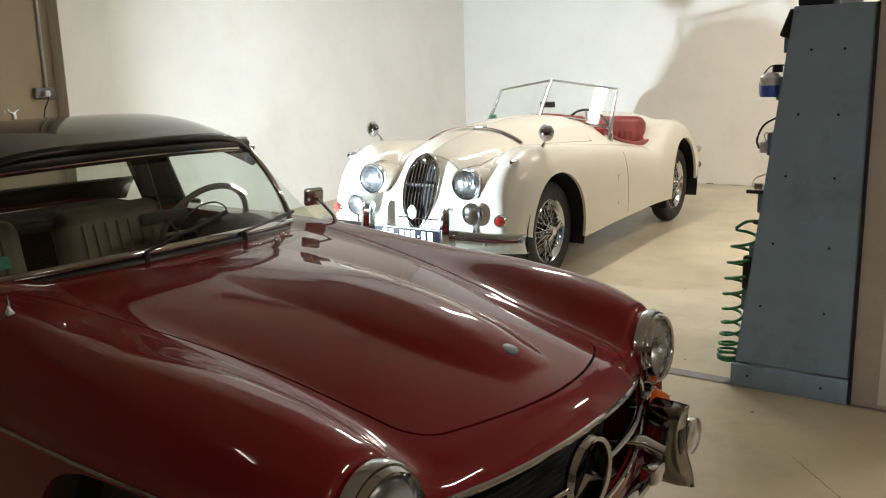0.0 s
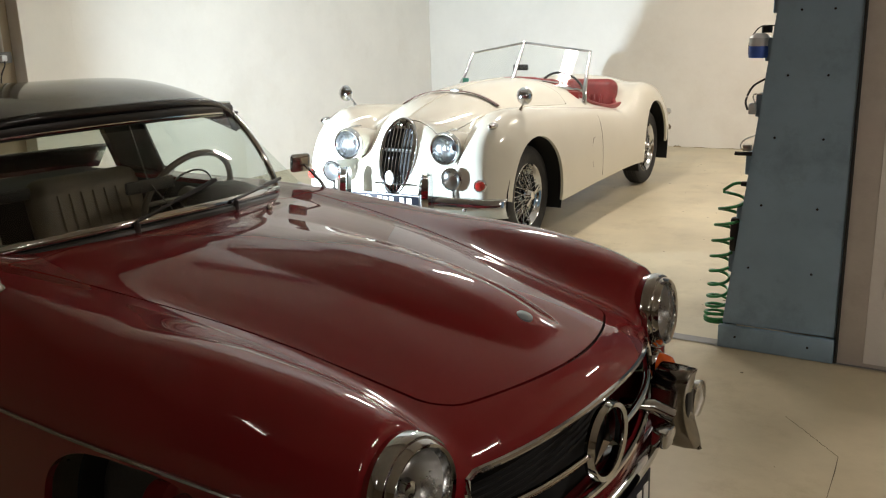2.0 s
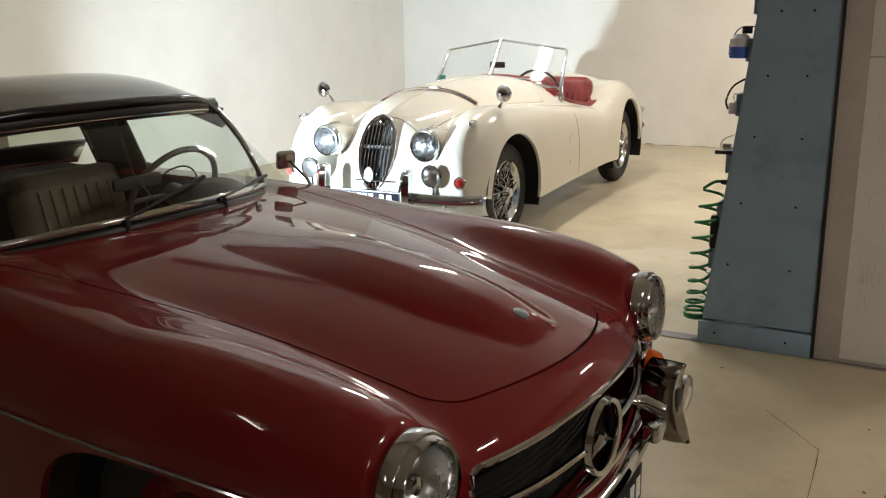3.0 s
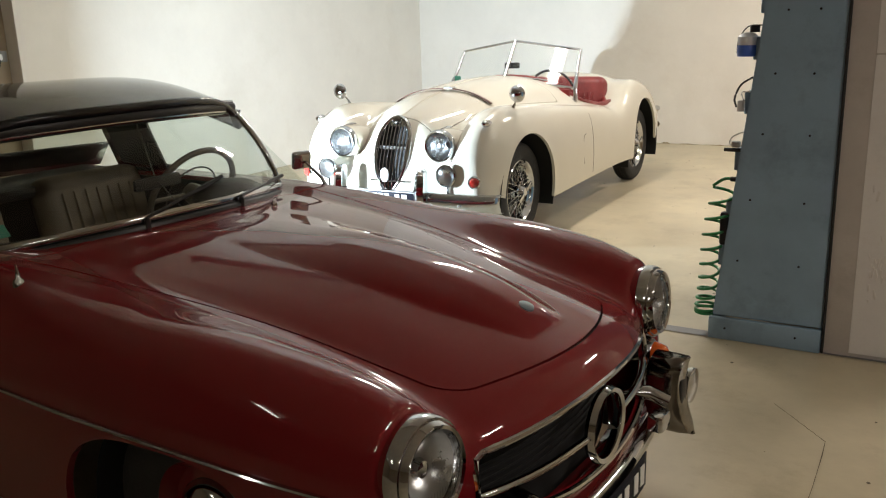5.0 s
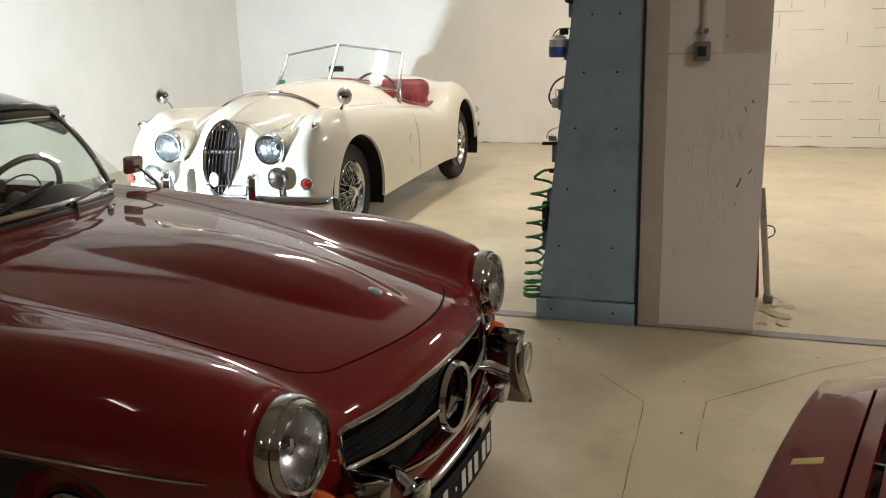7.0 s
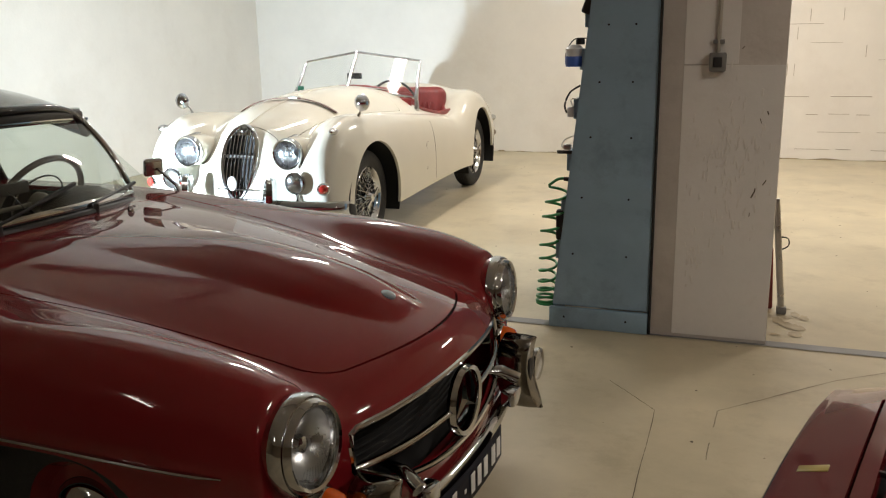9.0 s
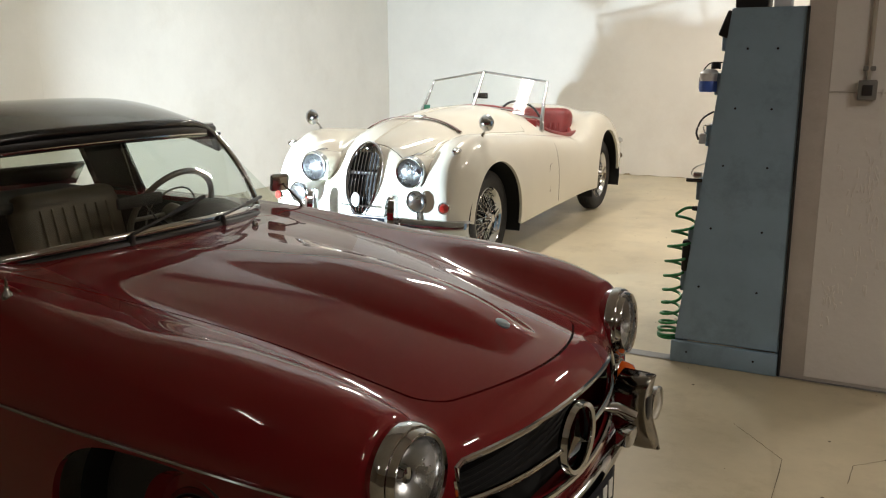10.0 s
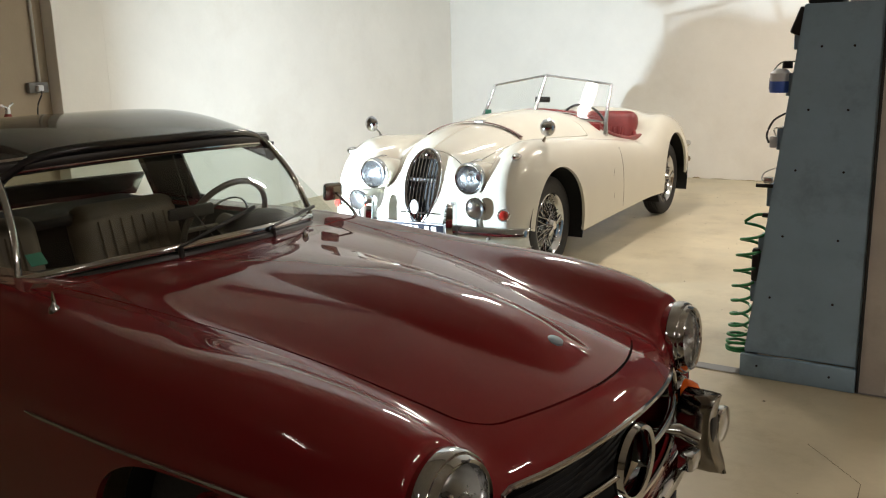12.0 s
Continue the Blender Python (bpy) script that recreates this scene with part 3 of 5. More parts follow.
def roadster_front():
    # grille: rim, mesh, two bars and a ring with a three-armed sign
    def nose(y):
        return 0.652 - 0.25 * y * y - 0.55 * y ** 4

    loop = [(y, float(mouth_high(y))) for y in np.linspace(-0.462, 0.462, 40)] + [(0.483, 0.572), (0.492, 0.545), (0.492, 0.515), (0.492, 0.485), (0.483, 0.458)]
    loop += [(y, float(mouth_low(y))) for y in np.linspace(0.462, -0.462, 40)] + [(-0.483, 0.458), (-0.492, 0.485), (-0.492, 0.515), (-0.492, 0.545), (-0.483, 0.572)]
    rim = [(M_BODY.front(y, z) - 0.002, y, z) for y, z in loop]
    grille = empty("grille")
    grille.parent = roadster
    part("rim", sweep(rim, 0.0085, 8, True), CHROME, grille, "chrome grille surround")
    back = [[(nose(y) - 0.13, y, z) for z in np.linspace(0.20, 0.61, 8)] for y in np.linspace(-0.5, 0.5, 30)]
    part("mesh", clip_grid(np.array(back), np.ones((30, 8))), DARK, grille, "black grille backing")
    for k in range(9):
        z = 0.40 + 0.02 * k
        part("slat", sweep([(nose(y) - 0.115, y, z) for y in np.linspace(-0.46, 0.46, 13)], 0.003, 5), DARK, grille)
    for s in (1, -1):
        line = [(nose(y) + 0.004, y * s, 0.480 + 0.02 * y * y) for y in np.linspace(0.10, 0.49, 14)]
        part("bar", sweep(line, [0.011] * 13 + [0.006], 10, flat=0.8), CHROME, grille, "chrome grille bar")
    c = Matrix.Translation((nose(0) + 0.004, 0, 0.478)) @ AXIS_X
    part("ring", revolve([(0.100, -0.012), (0.106, 0.0), (0.100, 0.016), (0.088, 0.012), (0.085, -0.004), (0.088, -0.014), (0.100, -0.012)], 48, c), CHROME, grille, "chrome ring")
    arms = []
    for k in range(3):
        arm = bmesh.new()
        v = [arm.verts.new(p) for p in ((0.0, 0.017, 0), (0.0, -0.017, 0), (0.09, 0, 0.002), (0, 0, 0.012), (0, 0, -0.008))]
        for f in ((0, 2, 3), (2, 1, 3), (2, 0, 4), (1, 2, 4)):
            arm.faces.new([v[i] for i in f])
        arms.append(moved(bmdata(arm), c @ Matrix.Rotation(math.pi + k * 2 * math.pi / 3, 4, "Z")))
    part("sign", join(*arms), CHROME, grille, "three-armed chrome sign", smooth=False)

    # bumper in three runs with two tall overriders
    bumper = empty("front_bumper")
    bumper.parent = roadster

    def blade(y0, y1, name):
        ys = np.linspace(y0, y1, 26)
        rows = []
        for y in ys:
            x = 0.640 - 0.20 * y * y - 0.5 * max(abs(y) - 0.62, 0) ** 1.5
            prof = [(-0.030, -0.062), (0.002, -0.066), (0.020, -0.045), (0.030, -0.015), (0.030, 0.015), (0.020, 0.045), (0.002, 0.066), (-0.030, 0.062)]
            rows.append([(x + a, y, 0.262 + 0.55 * b) for a, b in prof])
        thicken(part(name, clip_grid(np.array(rows), np.ones((26, 8))), CHROME, bumper, "curved chrome bumper blade"), 0.004)

    blade(-0.80, 0.80, "blade")
    for s in (1, -1):
        o = empty("overrider")
        o.parent = bumper
        o.location = (0.672 - 0.20 * 0.21, 0.515 * s, 0.372)
        rows = []
        for z in np.linspace(-0.125, 0.125, 22):
            t = z / 0.125
            d = 0.060 + 0.028 * t * t - 0.012 * t
            wdt = 0.045 * math.sqrt(max(1 - abs(t) ** 5, 0.0)) + 0.004
            rows.append([(d - 0.105, wdt * -1.0, z), (d - 0.03, -wdt, z), (d - 0.006, -wdt * 0.75, z), (d, 0, z), (d - 0.006, wdt * 0.75, z), (d - 0.03, wdt, z), (d - 0.105, wdt, z)])
        # Dim reflections on the horn are put into its darker chrome colour.
        thicken(part("horn", clip_grid(np.array(rows), np.ones((22, 7))), DIMCHROME, o, "tall curved chrome overrider"), 0.005)
        part("rubber_face", box((0.056, 0, 0.0), (0.02, 0.05, 0.11), 0.008), BLACKPLASTIC, o)
        part("fog_lamp", revolve([(0.02, -0.03), (0.045, -0.01), (0.058, 0.03), (0.056, 0.04), (0.0, 0.055)], 30, Matrix.Translation((0.02, 0.10 * s, -0.01)) @ AXIS_X), CHROME, o, "round chrome lamp beside the overrider")
        part("bracket", sweep([(0.55, 0.33 * s, 0.42), (0.64, 0.36 * s, 0.425), (0.69, 0.38 * s, 0.40)], 0.022, 10), CHROME, bumper, "chrome bumper bracket")
        part("step", box((0.705 - 0.20 * 0.1, 0.325 * s, 0.360), (0.05, 0.075, 0.055), 0.012), CHROME, bumper)
    plate = empty("number_plate")
    plate.parent = roadster
    rows = [[(0.690 - 0.20 * y * y, y, z) for z in (0.185, 0.220, 0.255, 0.290)] for y in np.linspace(-0.255, 0.255, 20)]
    thicken(part("plate", clip_grid(np.array(rows), np.ones((20, 4))), PLATEBLACK, plate, "curved black number plate"), 0.004)
    for k, wdt in zip((-0.205, -0.155, -0.085, -0.03, 0.02, 0.075, 0.15, 0.205), (0.03, 0.03, 0.012, 0.03, 0.03, 0.03, 0.03, 0.03)):
        part("plate_bar", box((0.693 - 0.20 * k * k, k, 0.238), (0.003, wdt, 0.062 if wdt > 0.02 else 0.012), 0.001, 1), PLATEWHITE, plate)
    part("valance", box((0.57, 0, 0.265), (0.04, 1.05, 0.08), 0.015), RED, roadster)
    # flat round badge on the bonnet
    z = M_BODY.top(0.424, 0.0)
    part("bonnet_badge", revolve([(0.0, 0.004), (0.018, 0.004), (0.022, 0.002), (0.023, -0.004)], 28, Matrix.Translation((0.424, 0, z)) @ Matrix.Rotation(radians(22), 4, "Y")), ENAMEL, roadster, "small round grey-blue metal badge")


roadster_front()


def roadster_cabin():
    # windscreen: a bowed frame, raked back
    def foot(y):
        return Vector((-0.835 - 0.67 * y * y, y, 0.925 - 0.146 * y * y))

    def head(y):
        k = y / 0.64 * 0.575
        return Vector((-1.175 - 0.36 * k * k, k, 1.212 - 0.07 * k * k))

    ys = np.linspace(-0.64, 0.64, 41)
    screen = empty("windscreen")
    screen.parent = roadster
    rows = [[tuple(foot(y) * (1 - t) + head(y) * t + Vector((0.03, 0, 0.01)) * math.sin(t * math.pi)) for t in np.linspace(0, 1, 9)] for y in ys]
    pane = part("pane", clip_grid(np.array(rows), np.ones((41, 9))), GLASS, screen, "slightly dusty curved glass")
    pane.visible_shadow = False
    part("lower_frame", sweep([foot(y) + Vector((0.006, 0, 0.002)) for y in ys], 0.010, 10, flat=1.7), CHROME, screen, "chrome frame")
    part("rubber_seal", sweep([foot(y) + Vector((0.022, 0, -0.022)) for y in ys], 0.014, 8), BLACKPLASTIC, screen)
    part("upper_frame", sweep([head(y) + Vector((0.004, 0, -0.006)) for y in ys], 0.010, 10, flat=1.5), CHROME, screen, "chrome frame")
    for s in (1, -1):
        a, b = foot(0.64 * s), head(0.64 * s)
        part("post", sweep([a + (b - a) * t + Vector((0.03, 0, 0.01)) * math.sin(t * math.pi) for t in np.linspace(-0.03, 1.03, 10)], 0.013, 10), CHROME, screen, "chrome windscreen post")
    # hardtop
    roof = []
    for t in np.linspace(0, 1, 30):
        row = []
        for y in np.linspace(-1, 1, 41):
            wdt = 0.595 + 0.045 * math.sin(min(t * 1.6, 1) * math.pi / 2) - 0.03 * t
            yy = wdt * math.sin(y * math.pi / 2)
            k = yy / wdt
            xx = (-1.155 - 0.36 * yy * yy) * (1 - t) + (-2.28 + 0.15 * yy * yy) * t
            crown = 1.236 + 0.078 * math.sin(min(t * 1.9, 1) * math.pi * 0.5) - 0.10 * max(t - 0.45, 0) ** 1.6
            zz = crown - 0.065 * abs(k) ** 4.0 - 0.070 * (abs(k) ** 12)
            row.append((xx, yy, zz))
        roof.append(row)
    top = empty("hardtop")
    top.parent = roadster
    thicken(part("roof_shell", clip_grid(np.array(roof), np.ones((30, 41))), BLACK, top, "glossy black hardtop with dusty sheen"), 0.025)
    part("header_strip", sweep([head(y) + Vector((0.004, 0, 0.030)) for y in ys], 0.008, 8), CHROME, top, "chrome header strip")
    part("header_seal", sweep([head(y) + Vector((0.010, 0, 0.010)) for y in ys], 0.013, 8, flat=1.3), BLACKPLASTIC, top)
    for s in (1, -1):
        rail = [(-1.29 - 0.95 * t, s * (0.60 + 0.025 * math.sin(t * math.pi)), 1.165 + 0.03 * math.sin(t * math.pi * 0.8) - 0.02 * t) for t in np.linspace(0, 1, 16)]
        part("side_rail", sweep(rail, 0.016, 8), BLACK, top)
        part("gutter", sweep([(p[0], p[1] + 0.016 * s, p[2] + 0.012) for p in rail], 0.006, 6), CHROME, top, "chrome gutter strip")
        # rear quarter of the hardtop
        q = [[(-1.88 - 0.36 * t - 0.10 * w, s * (0.635 + 0.05 * (1 - w)), 0.87 + 0.30 * w) for w in np.linspace(0, 1, 8)] for t in np.linspace(0, 1, 8)]
        thicken(part("quarter_panel", clip_grid(np.array(q), np.ones((8, 8))), BLACK, top), 0.02)
        # door glass
        d = [[(-1.02 - 0.30 * w - 0.95 * t + 0.24 * w * t, s * (0.70 - 0.085 * w), 0.875 + 0.285 * w) for w in np.linspace(0, 1, 8)] for t in np.linspace(0, 1, 8)]
        glass = part("door_window", clip_grid(np.array(d), np.ones((8, 8))), GLASS, roadster, "raised door glass")
        glass.visible_shadow = False
    rear = [[(-2.32 - 0.11 * (1 - w) + 0.22 * y * y, y, 0.97 + 0.22 * w) for w in np.linspace(0, 1, 8)] for y in np.linspace(-0.66, 0.66, 21)]
    g = part("rear_window", clip_grid(np.array(rear), np.ones((21, 8))), GLASS, top, "wrap-round rear glass")
    g.visible_shadow = False
    low = [[(-2.43 - 0.09 * (1 - w) + 0.22 * y * y, y, 0.87 + 0.105 * w) for w in np.linspace(0, 1, 4)] for y in np.linspace(-0.68, 0.68, 21)]
    thicken(part("rear_panel", clip_grid(np.array(low), np.ones((21, 4))), BLACK, top), 0.02)
    part("rear_frame", sweep([Vector((-2.30 + 0.22 * y * y, y, 1.19)) for y in np.linspace(-0.62, 0.62, 15)], 0.018, 8), BLACK, top)
    # cabin
    tub = [box((-1.65, 0, 0.32), (1.35, 1.40, 0.03)), box((-2.42, 0, 0.60), (0.05, 1.25, 0.55), 0.02), box((-1.0, 0, 0.55), (0.05, 1.35, 0.55), 0.02),
           box((-1.65, 0.70, 0.60), (1.40, 0.06, 0.50), 0.02), box((-1.65, -0.70, 0.60), (1.40, 0.06, 0.50), 0.02)]
    part("cabin_tub", join(*tub), TRIM, roadster)
    dash = [[(-0.86 - 0.30 * t - 0.36 * y * y, y, 0.862 + 0.015 * math.sin(t * math.pi) - 0.10 * max(t - 0.75, 0)) for t in np.linspace(0, 1, 10)] for y in np.linspace(-0.60, 0.60, 31)]
    thicken(part("dashboard", clip_grid(np.array(dash), np.ones((31, 10))), TRIM, roadster, "dark padded dashboard"), 0.05)
    part("instrument_hood", revolve([(0.0, 0.05), (0.08, 0.045), (0.13, 0.02), (0.15, -0.02)], 28, Matrix.Translation((-1.12, 0.37, 0.885))), TRIM, roadster)
    part("shelf", box((-2.22, 0, 0.86), (0.40, 1.20, 0.05), 0.02), TRIM, roadster, "dark parcel shelf")
    for s in (1, -1):
        seat = empty("seat")
        seat.parent = roadster
        seat.location = (-1.75, 0.35 * s, 0.21)
        part("cushion", box((0.08, 0, 0.10), (0.50, 0.52, 0.18), 0.07, 4), OLIVE, seat, "worn taupe leather cushion")
        back = box((0, 0, 0), (0.15, 0.54, 0.62), 0.07, 4)
        part("backrest", moved(back, Matrix.Translation((-0.24, 0, 0.40)) @ Matrix.Rotation(radians(-14), 4, "Y")), OLIVE, seat, "worn taupe leather backrest")
        pleats = [sweep([(0.073, y, -0.22), (0.080, y, 0.0), (0.073, y, 0.22)], 0.010, 6) for y in np.linspace(-0.17, 0.17, 7)]
        part("pleats", moved(join(*pleats), Matrix.Translation((-0.24, 0, 0.40)) @ Matrix.Rotation(radians(-14), 4, "Y")), OLIVE, seat)
    wheel = empty("steering_wheel")
    wheel.parent = roadster
    wheel.matrix_local = Matrix.Translation((-1.33, 0.36, 0.865)) @ Matrix.Rotation(radians(-62), 4, "Y")
    part("rim", sweep([(0.205 * math.cos(a), 0.205 * math.sin(a), 0) for a in np.linspace(0, 2 * math.pi, 48, endpoint=False)], 0.0125, 10, True), IVORY, wheel, "thin grey-brown rim")
    part("horn_ring", sweep([(0.12 * math.cos(a), 0.12 * math.sin(a), 0.01) for a in np.linspace(0, 2 * math.pi, 40, endpoint=False)], 0.004, 6, True), CHROME, wheel, "chrome horn ring")
    part("spokes", join(*[sweep([(0, 0, 0.0), (0.2 * math.cos(a), 0.2 * math.sin(a), 0)], 0.009, 8) for a in (math.pi / 2, -math.pi / 2)]), IVORY, wheel)
    part("boss", revolve([(0, 0.03), (0.035, 0.025), (0.045, 0.0), (0.035, -0.25)], 24), IVORY, wheel)
    # inside mirror and its stem, sticker
    part("inside_mirror", box((-1.10, 0.02, 0.985), (0.02, 0.20, 0.045), 0.009), TRIM, roadster, "dark inside rear-view mirror")
    part("mirror_stem", sweep([(-1.18, 0.02, 1.19), (-1.11, 0.02, 1.0), (-0.98, 0.02, 0.90)], 0.0028, 6), TRIM, roadster)
    part("sticker", moved(box((0, 0, 0), (0.003, 0.055, 0.05), 0.001, 1), Matrix.Translation(foot(-0.585) * 0.84 + head(-0.585) * 0.16 + Vector((-0.008, 0, 0.0))) @ Matrix.Rotation(radians(-48), 4, "Y")), TEALPAPER, roadster, "pale green paper sticker")
    # wipers
    for y0, y1, up in ((-0.23, 0.07, 0.19), (0.16, 0.56, 0.09)):
        w = empty("wiper")
        w.parent = roadster
        p = foot(y0) + Vector((0.030, 0, 0.0))
        q = foot(y1) * (1 - up) + head(y1) * up + Vector((0.035, 0, 0.008))
        part("pivot", revolve([(0.011, -0.025), (0.010, 0.006), (0.005, 0.011), (0, 0.012)], 16, Matrix.Translation(p)), BLACKPLASTIC, w)
        part("arm", sweep([p + Vector((0, 0, 0.012)), p * 0.5 + q * 0.5 + Vector((0.012, 0, 0.014)), q], [0.006, 0.005, 0.004], 8), BLACKPLASTIC, w)
        d = (q - p).normalized()
        part("blade", sweep([q - d * 0.14 + Vector((0.004, 0, 0.010)), q + d * 0.06 + Vector((-0.004, 0, 0.004))], 0.0075, 6), BLACKPLASTIC, w, "black wiper blade")
    # wing mirror on the far wing, washer jet, aerial foot
    mir = empty("wing_mirror")
    mir.parent = roadster
    mir.location = (-0.93, 0.735, 0.862)
    part("stem", sweep([(0, 0, -0.01), (-0.03, 0.005, 0.03), (-0.13, 0.02, 0.09)], [0.011, 0.007, 0.006], 8), CHROME, mir)
    part("head", moved(box((0, 0, 0), (0.030, 0.088, 0.078), 0.014, 3), Matrix.Translation((-0.15, 0.012, 0.100)) @ Matrix.Rotation(radians(-20), 4, "Z") @ Matrix.Rotation(radians(10), 4, "Y")), CHROME, mir, "rounded rectangular chrome mirror head")
    part("mirror_foot", revolve([(0.03, -0.01), (0.026, 0.006), (0.0, 0.010)], 20, Matrix.Translation((-0.925, 0.735, 0.858))), RED, roadster)
    part("washer_jet", revolve([(0.012, -0.01), (0.012, 0.01), (0.006, 0.02), (0, 0.022)], 14, Matrix.Translation((-0.74, 0.24, M_BODY.top(-0.74, 0.24)))), CHROME, roadster)
    part("aerial_foot", join(revolve([(0.016, -0.01), (0.014, 0.008), (0.007, 0.016), (0.005, 0.035), (0.002, 0.055), (0, 0.056)], 16, Matrix.Translation((-0.74, -0.735, M_BODY.top(-0.74, -0.735))))), DIMCHROME, roadster, "dull metal aerial stub")
    # door cut and handle
    for s in (1, -1):
        part("door_handle", sweep([(-1.72, 0.872 * s, 0.66), (-1.76, 0.893 * s, 0.665), (-1.84, 0.893 * s, 0.665), (-1.88, 0.872 * s, 0.66)], 0.009, 8), CHROME, roadster)
        cut = [(-1.06, s * (float(M_MIDY(-1.06)) + 0.0), z) for z in np.linspace(0.40, 0.62, 6)]
        part("door_gap", sweep(cut, 0.0035, 4), SEAMDARK, roadster)


roadster_cabin()


# ---- cream roadster; x ahead, y to its left, the front axle at x = 0 ----
cream = tagged(empty("cream_roadster", Matrix.Translation((-2.134, 3.265, 0)) @ Matrix.Rotation(radians(274.2), 4, "Z")),
               "cream open classic roadster with oxblood leather and wire wheels", "car")
J_TOP = Line((-3.6, 0.60), (-3.2, 0.80), (-2.8, 0.965), (-2.45, 1.02), (-2.3, 0.98), (-2.1, 0.82), (-1.8, 0.84), (-1.5, 0.94), (-1.3, 1.05), (-1.15, 1.075), (-0.8, 1.085), (-0.5, 1.076), (-0.23, 1.048), (0.0, 1.012), (0.17, 0.98), (0.35, 0.932), (0.5, 0.885), (0.8, 0.77))
J_SY = Line((-3.6, 0.48), (-2.3, 0.58), (-1.1, 0.57), (-0.5, 0.50), (0.0, 0.42), (0.3, 0.345), (0.5, 0.285), (0.8, 0.24))
J_SZ = Line((-3.6, 0.52), (-3.1, 0.76), (-2.5, 0.92), (-2.3, 0.89), (-2.13, 0.78), (-2.0, 0.765), (-1.8, 0.785), (-1.5, 0.832), (-1.3, 0.872), (-0.95, 0.872), (-0.25, 0.900), (0.05, 0.885), (0.3, 0.825), (0.5, 0.74), (0.8, 0.58))
J_CY = Line((-3.6, 0.56), (-2.3, 0.645), (-1.2, 0.66), (-0.3, 0.635), (0.5, 0.615), (0.8, 0.60))
J_CZ = Line((-3.6, 0.47), (-3.35, 0.60), (-3.2, 0.70), (-3.03, 0.82), (-2.66, 0.942), (-2.4, 0.95), (-2.2, 0.890), (-2.08, 0.80), (-1.95, 0.755), (-1.7, 0.775), (-1.33, 0.822), (-1.05, 0.852), (-0.54, 0.903), (0.0, 0.950), (0.12, 0.957), (0.28, 0.947), (0.40, 0.914), (0.49, 0.868), (0.56, 0.808), (0.615, 0.73), (0.65, 0.64), (0.67, 0.55))
J_MY = Line((-3.6, 0.66), (-2.7, 0.81), (-2.3, 0.82), (-1.95, 0.79), (-1.2, 0.785), (-0.2, 0.815), (0.25, 0.812), (0.42, 0.790), (0.56, 0.745), (0.67, 0.69))
J_IN = Line((-3.6, 0.30), (-1.2, 0.30), (-0.3, 0.36), (0.15, 0.32), (0.4, 0.235), (0.58, 0.165), (0.67, 0.11))


def cream_nose(z):
    return 0.645 - 0.155 * (np.maximum(z - 0.42, 0) / 0.46) ** 1.5


def cream_field(x, y, z):
    ay = np.abs(y)
    top, sy = J_TOP(x), J_SY(x)
    hull = z - (top - (top - J_SZ(x)) * (ay / sy) ** 2.5)
    hull = smax(0.8 * hull, ay - sy - 0.05, 0.05)
    hull = smax(hull, 0.95 * (x - (cream_nose(z) + 0.012 - 1.15 * y * y)), 0.07)
    yc, crown = J_CY(x), J_CZ(x)
    wing = tube(y, z, yc, 0.44, J_IN(x), J_MY(x) - yc, np.maximum(crown - 0.44, 0.08), 2.35)
    wing = smax(wing, x - 0.662, 0.03)
    face = smax(smax(ay - 0.62, x - (0.585 - 0.10 * y * y - 0.35 * np.maximum(z - 0.52, 0)), 0.08), z - 0.80 + 0.5 * ay, 0.08)
    flat = smax(ay - 0.70, smax(z - 0.70, x - 0.2, 0.05), 0.05)
    body = smin(smin(smin(hull, wing, 0.05), face, 0.09), flat, 0.03)
    return smax(body, -3.36 - x + 0.16 * y * y, 0.22)


J_BODY = Hull(cream_field)


def cream_body():
    g = J_BODY.grid(np.linspace(-3.0, 0.10, 150), -0.45, 34, 221, (80, 48), (18, 42), 0.6, 1.9)
    X, Y, Z = g[:, :, 0], g[:, :, 1], g[:, :, 2]
    ay = np.abs(Y)
    shell = np.ones_like(X)
    for cx, ra, rb in ((0.055, 0.385, 0.420), (-2.54, 0.36, 0.44)):
        shell = np.where(ay > 0.5, np.minimum(shell, ellipse_field(X, Z, cx, 0.345, ra, rb, 2.2)), shell)
    shell = np.minimum(shell, Z - np.interp(X, [-3.2, -2.9, -2.2, -0.3, 0.3, 0.46, 0.7], [0.44, 0.36, 0.272, 0.256, 0.30, 0.395, 0.40]))
    cock = ellipse_field(X, Y, -1.78, 0, 0.50, 0.600, 3.2)
    shell = np.where(Z > 0.6, np.minimum(shell, cock), shell)
    mouth = ellipse_field(Y, Z, 0, 0.660, 0.135 * (1 + 0.16 * np.clip((Z - 0.66) / 0.24, -1, 1)), 0.240, 2.2)
    shell = np.where((X > 0.2) & (ay < 0.3), np.minimum(shell, mouth), shell)
    side = J_SY(X) - 0.012 - ay
    lid = np.minimum(side, np.minimum(X + 1.06 - 0.06 * np.clip(0.10 - side, 0, 0.1) / 0.1, 0.45 - X))
    lid = np.where((Z > 0.7) & (X < 0.62), lid, -0.5)
    part("body", rimmed(clip_grid(g, np.minimum(shell, -lid - 0.0026)), 0.02), CREAM, cream, "glossy cream bodywork")
    part("bonnet", rimmed(clip_grid(g, np.minimum(shell, lid - 0.0026)), 0.014), CREAM, cream, "long narrow cream bonnet")
    low = g.copy()
    low[:, :, 2] -= 0.016
    part("gap_lining", clip_grid(low, np.minimum(0.03 - np.abs(lid), np.where(X > 0.2, mouth, 1.0))), SEAMDARK, cream)


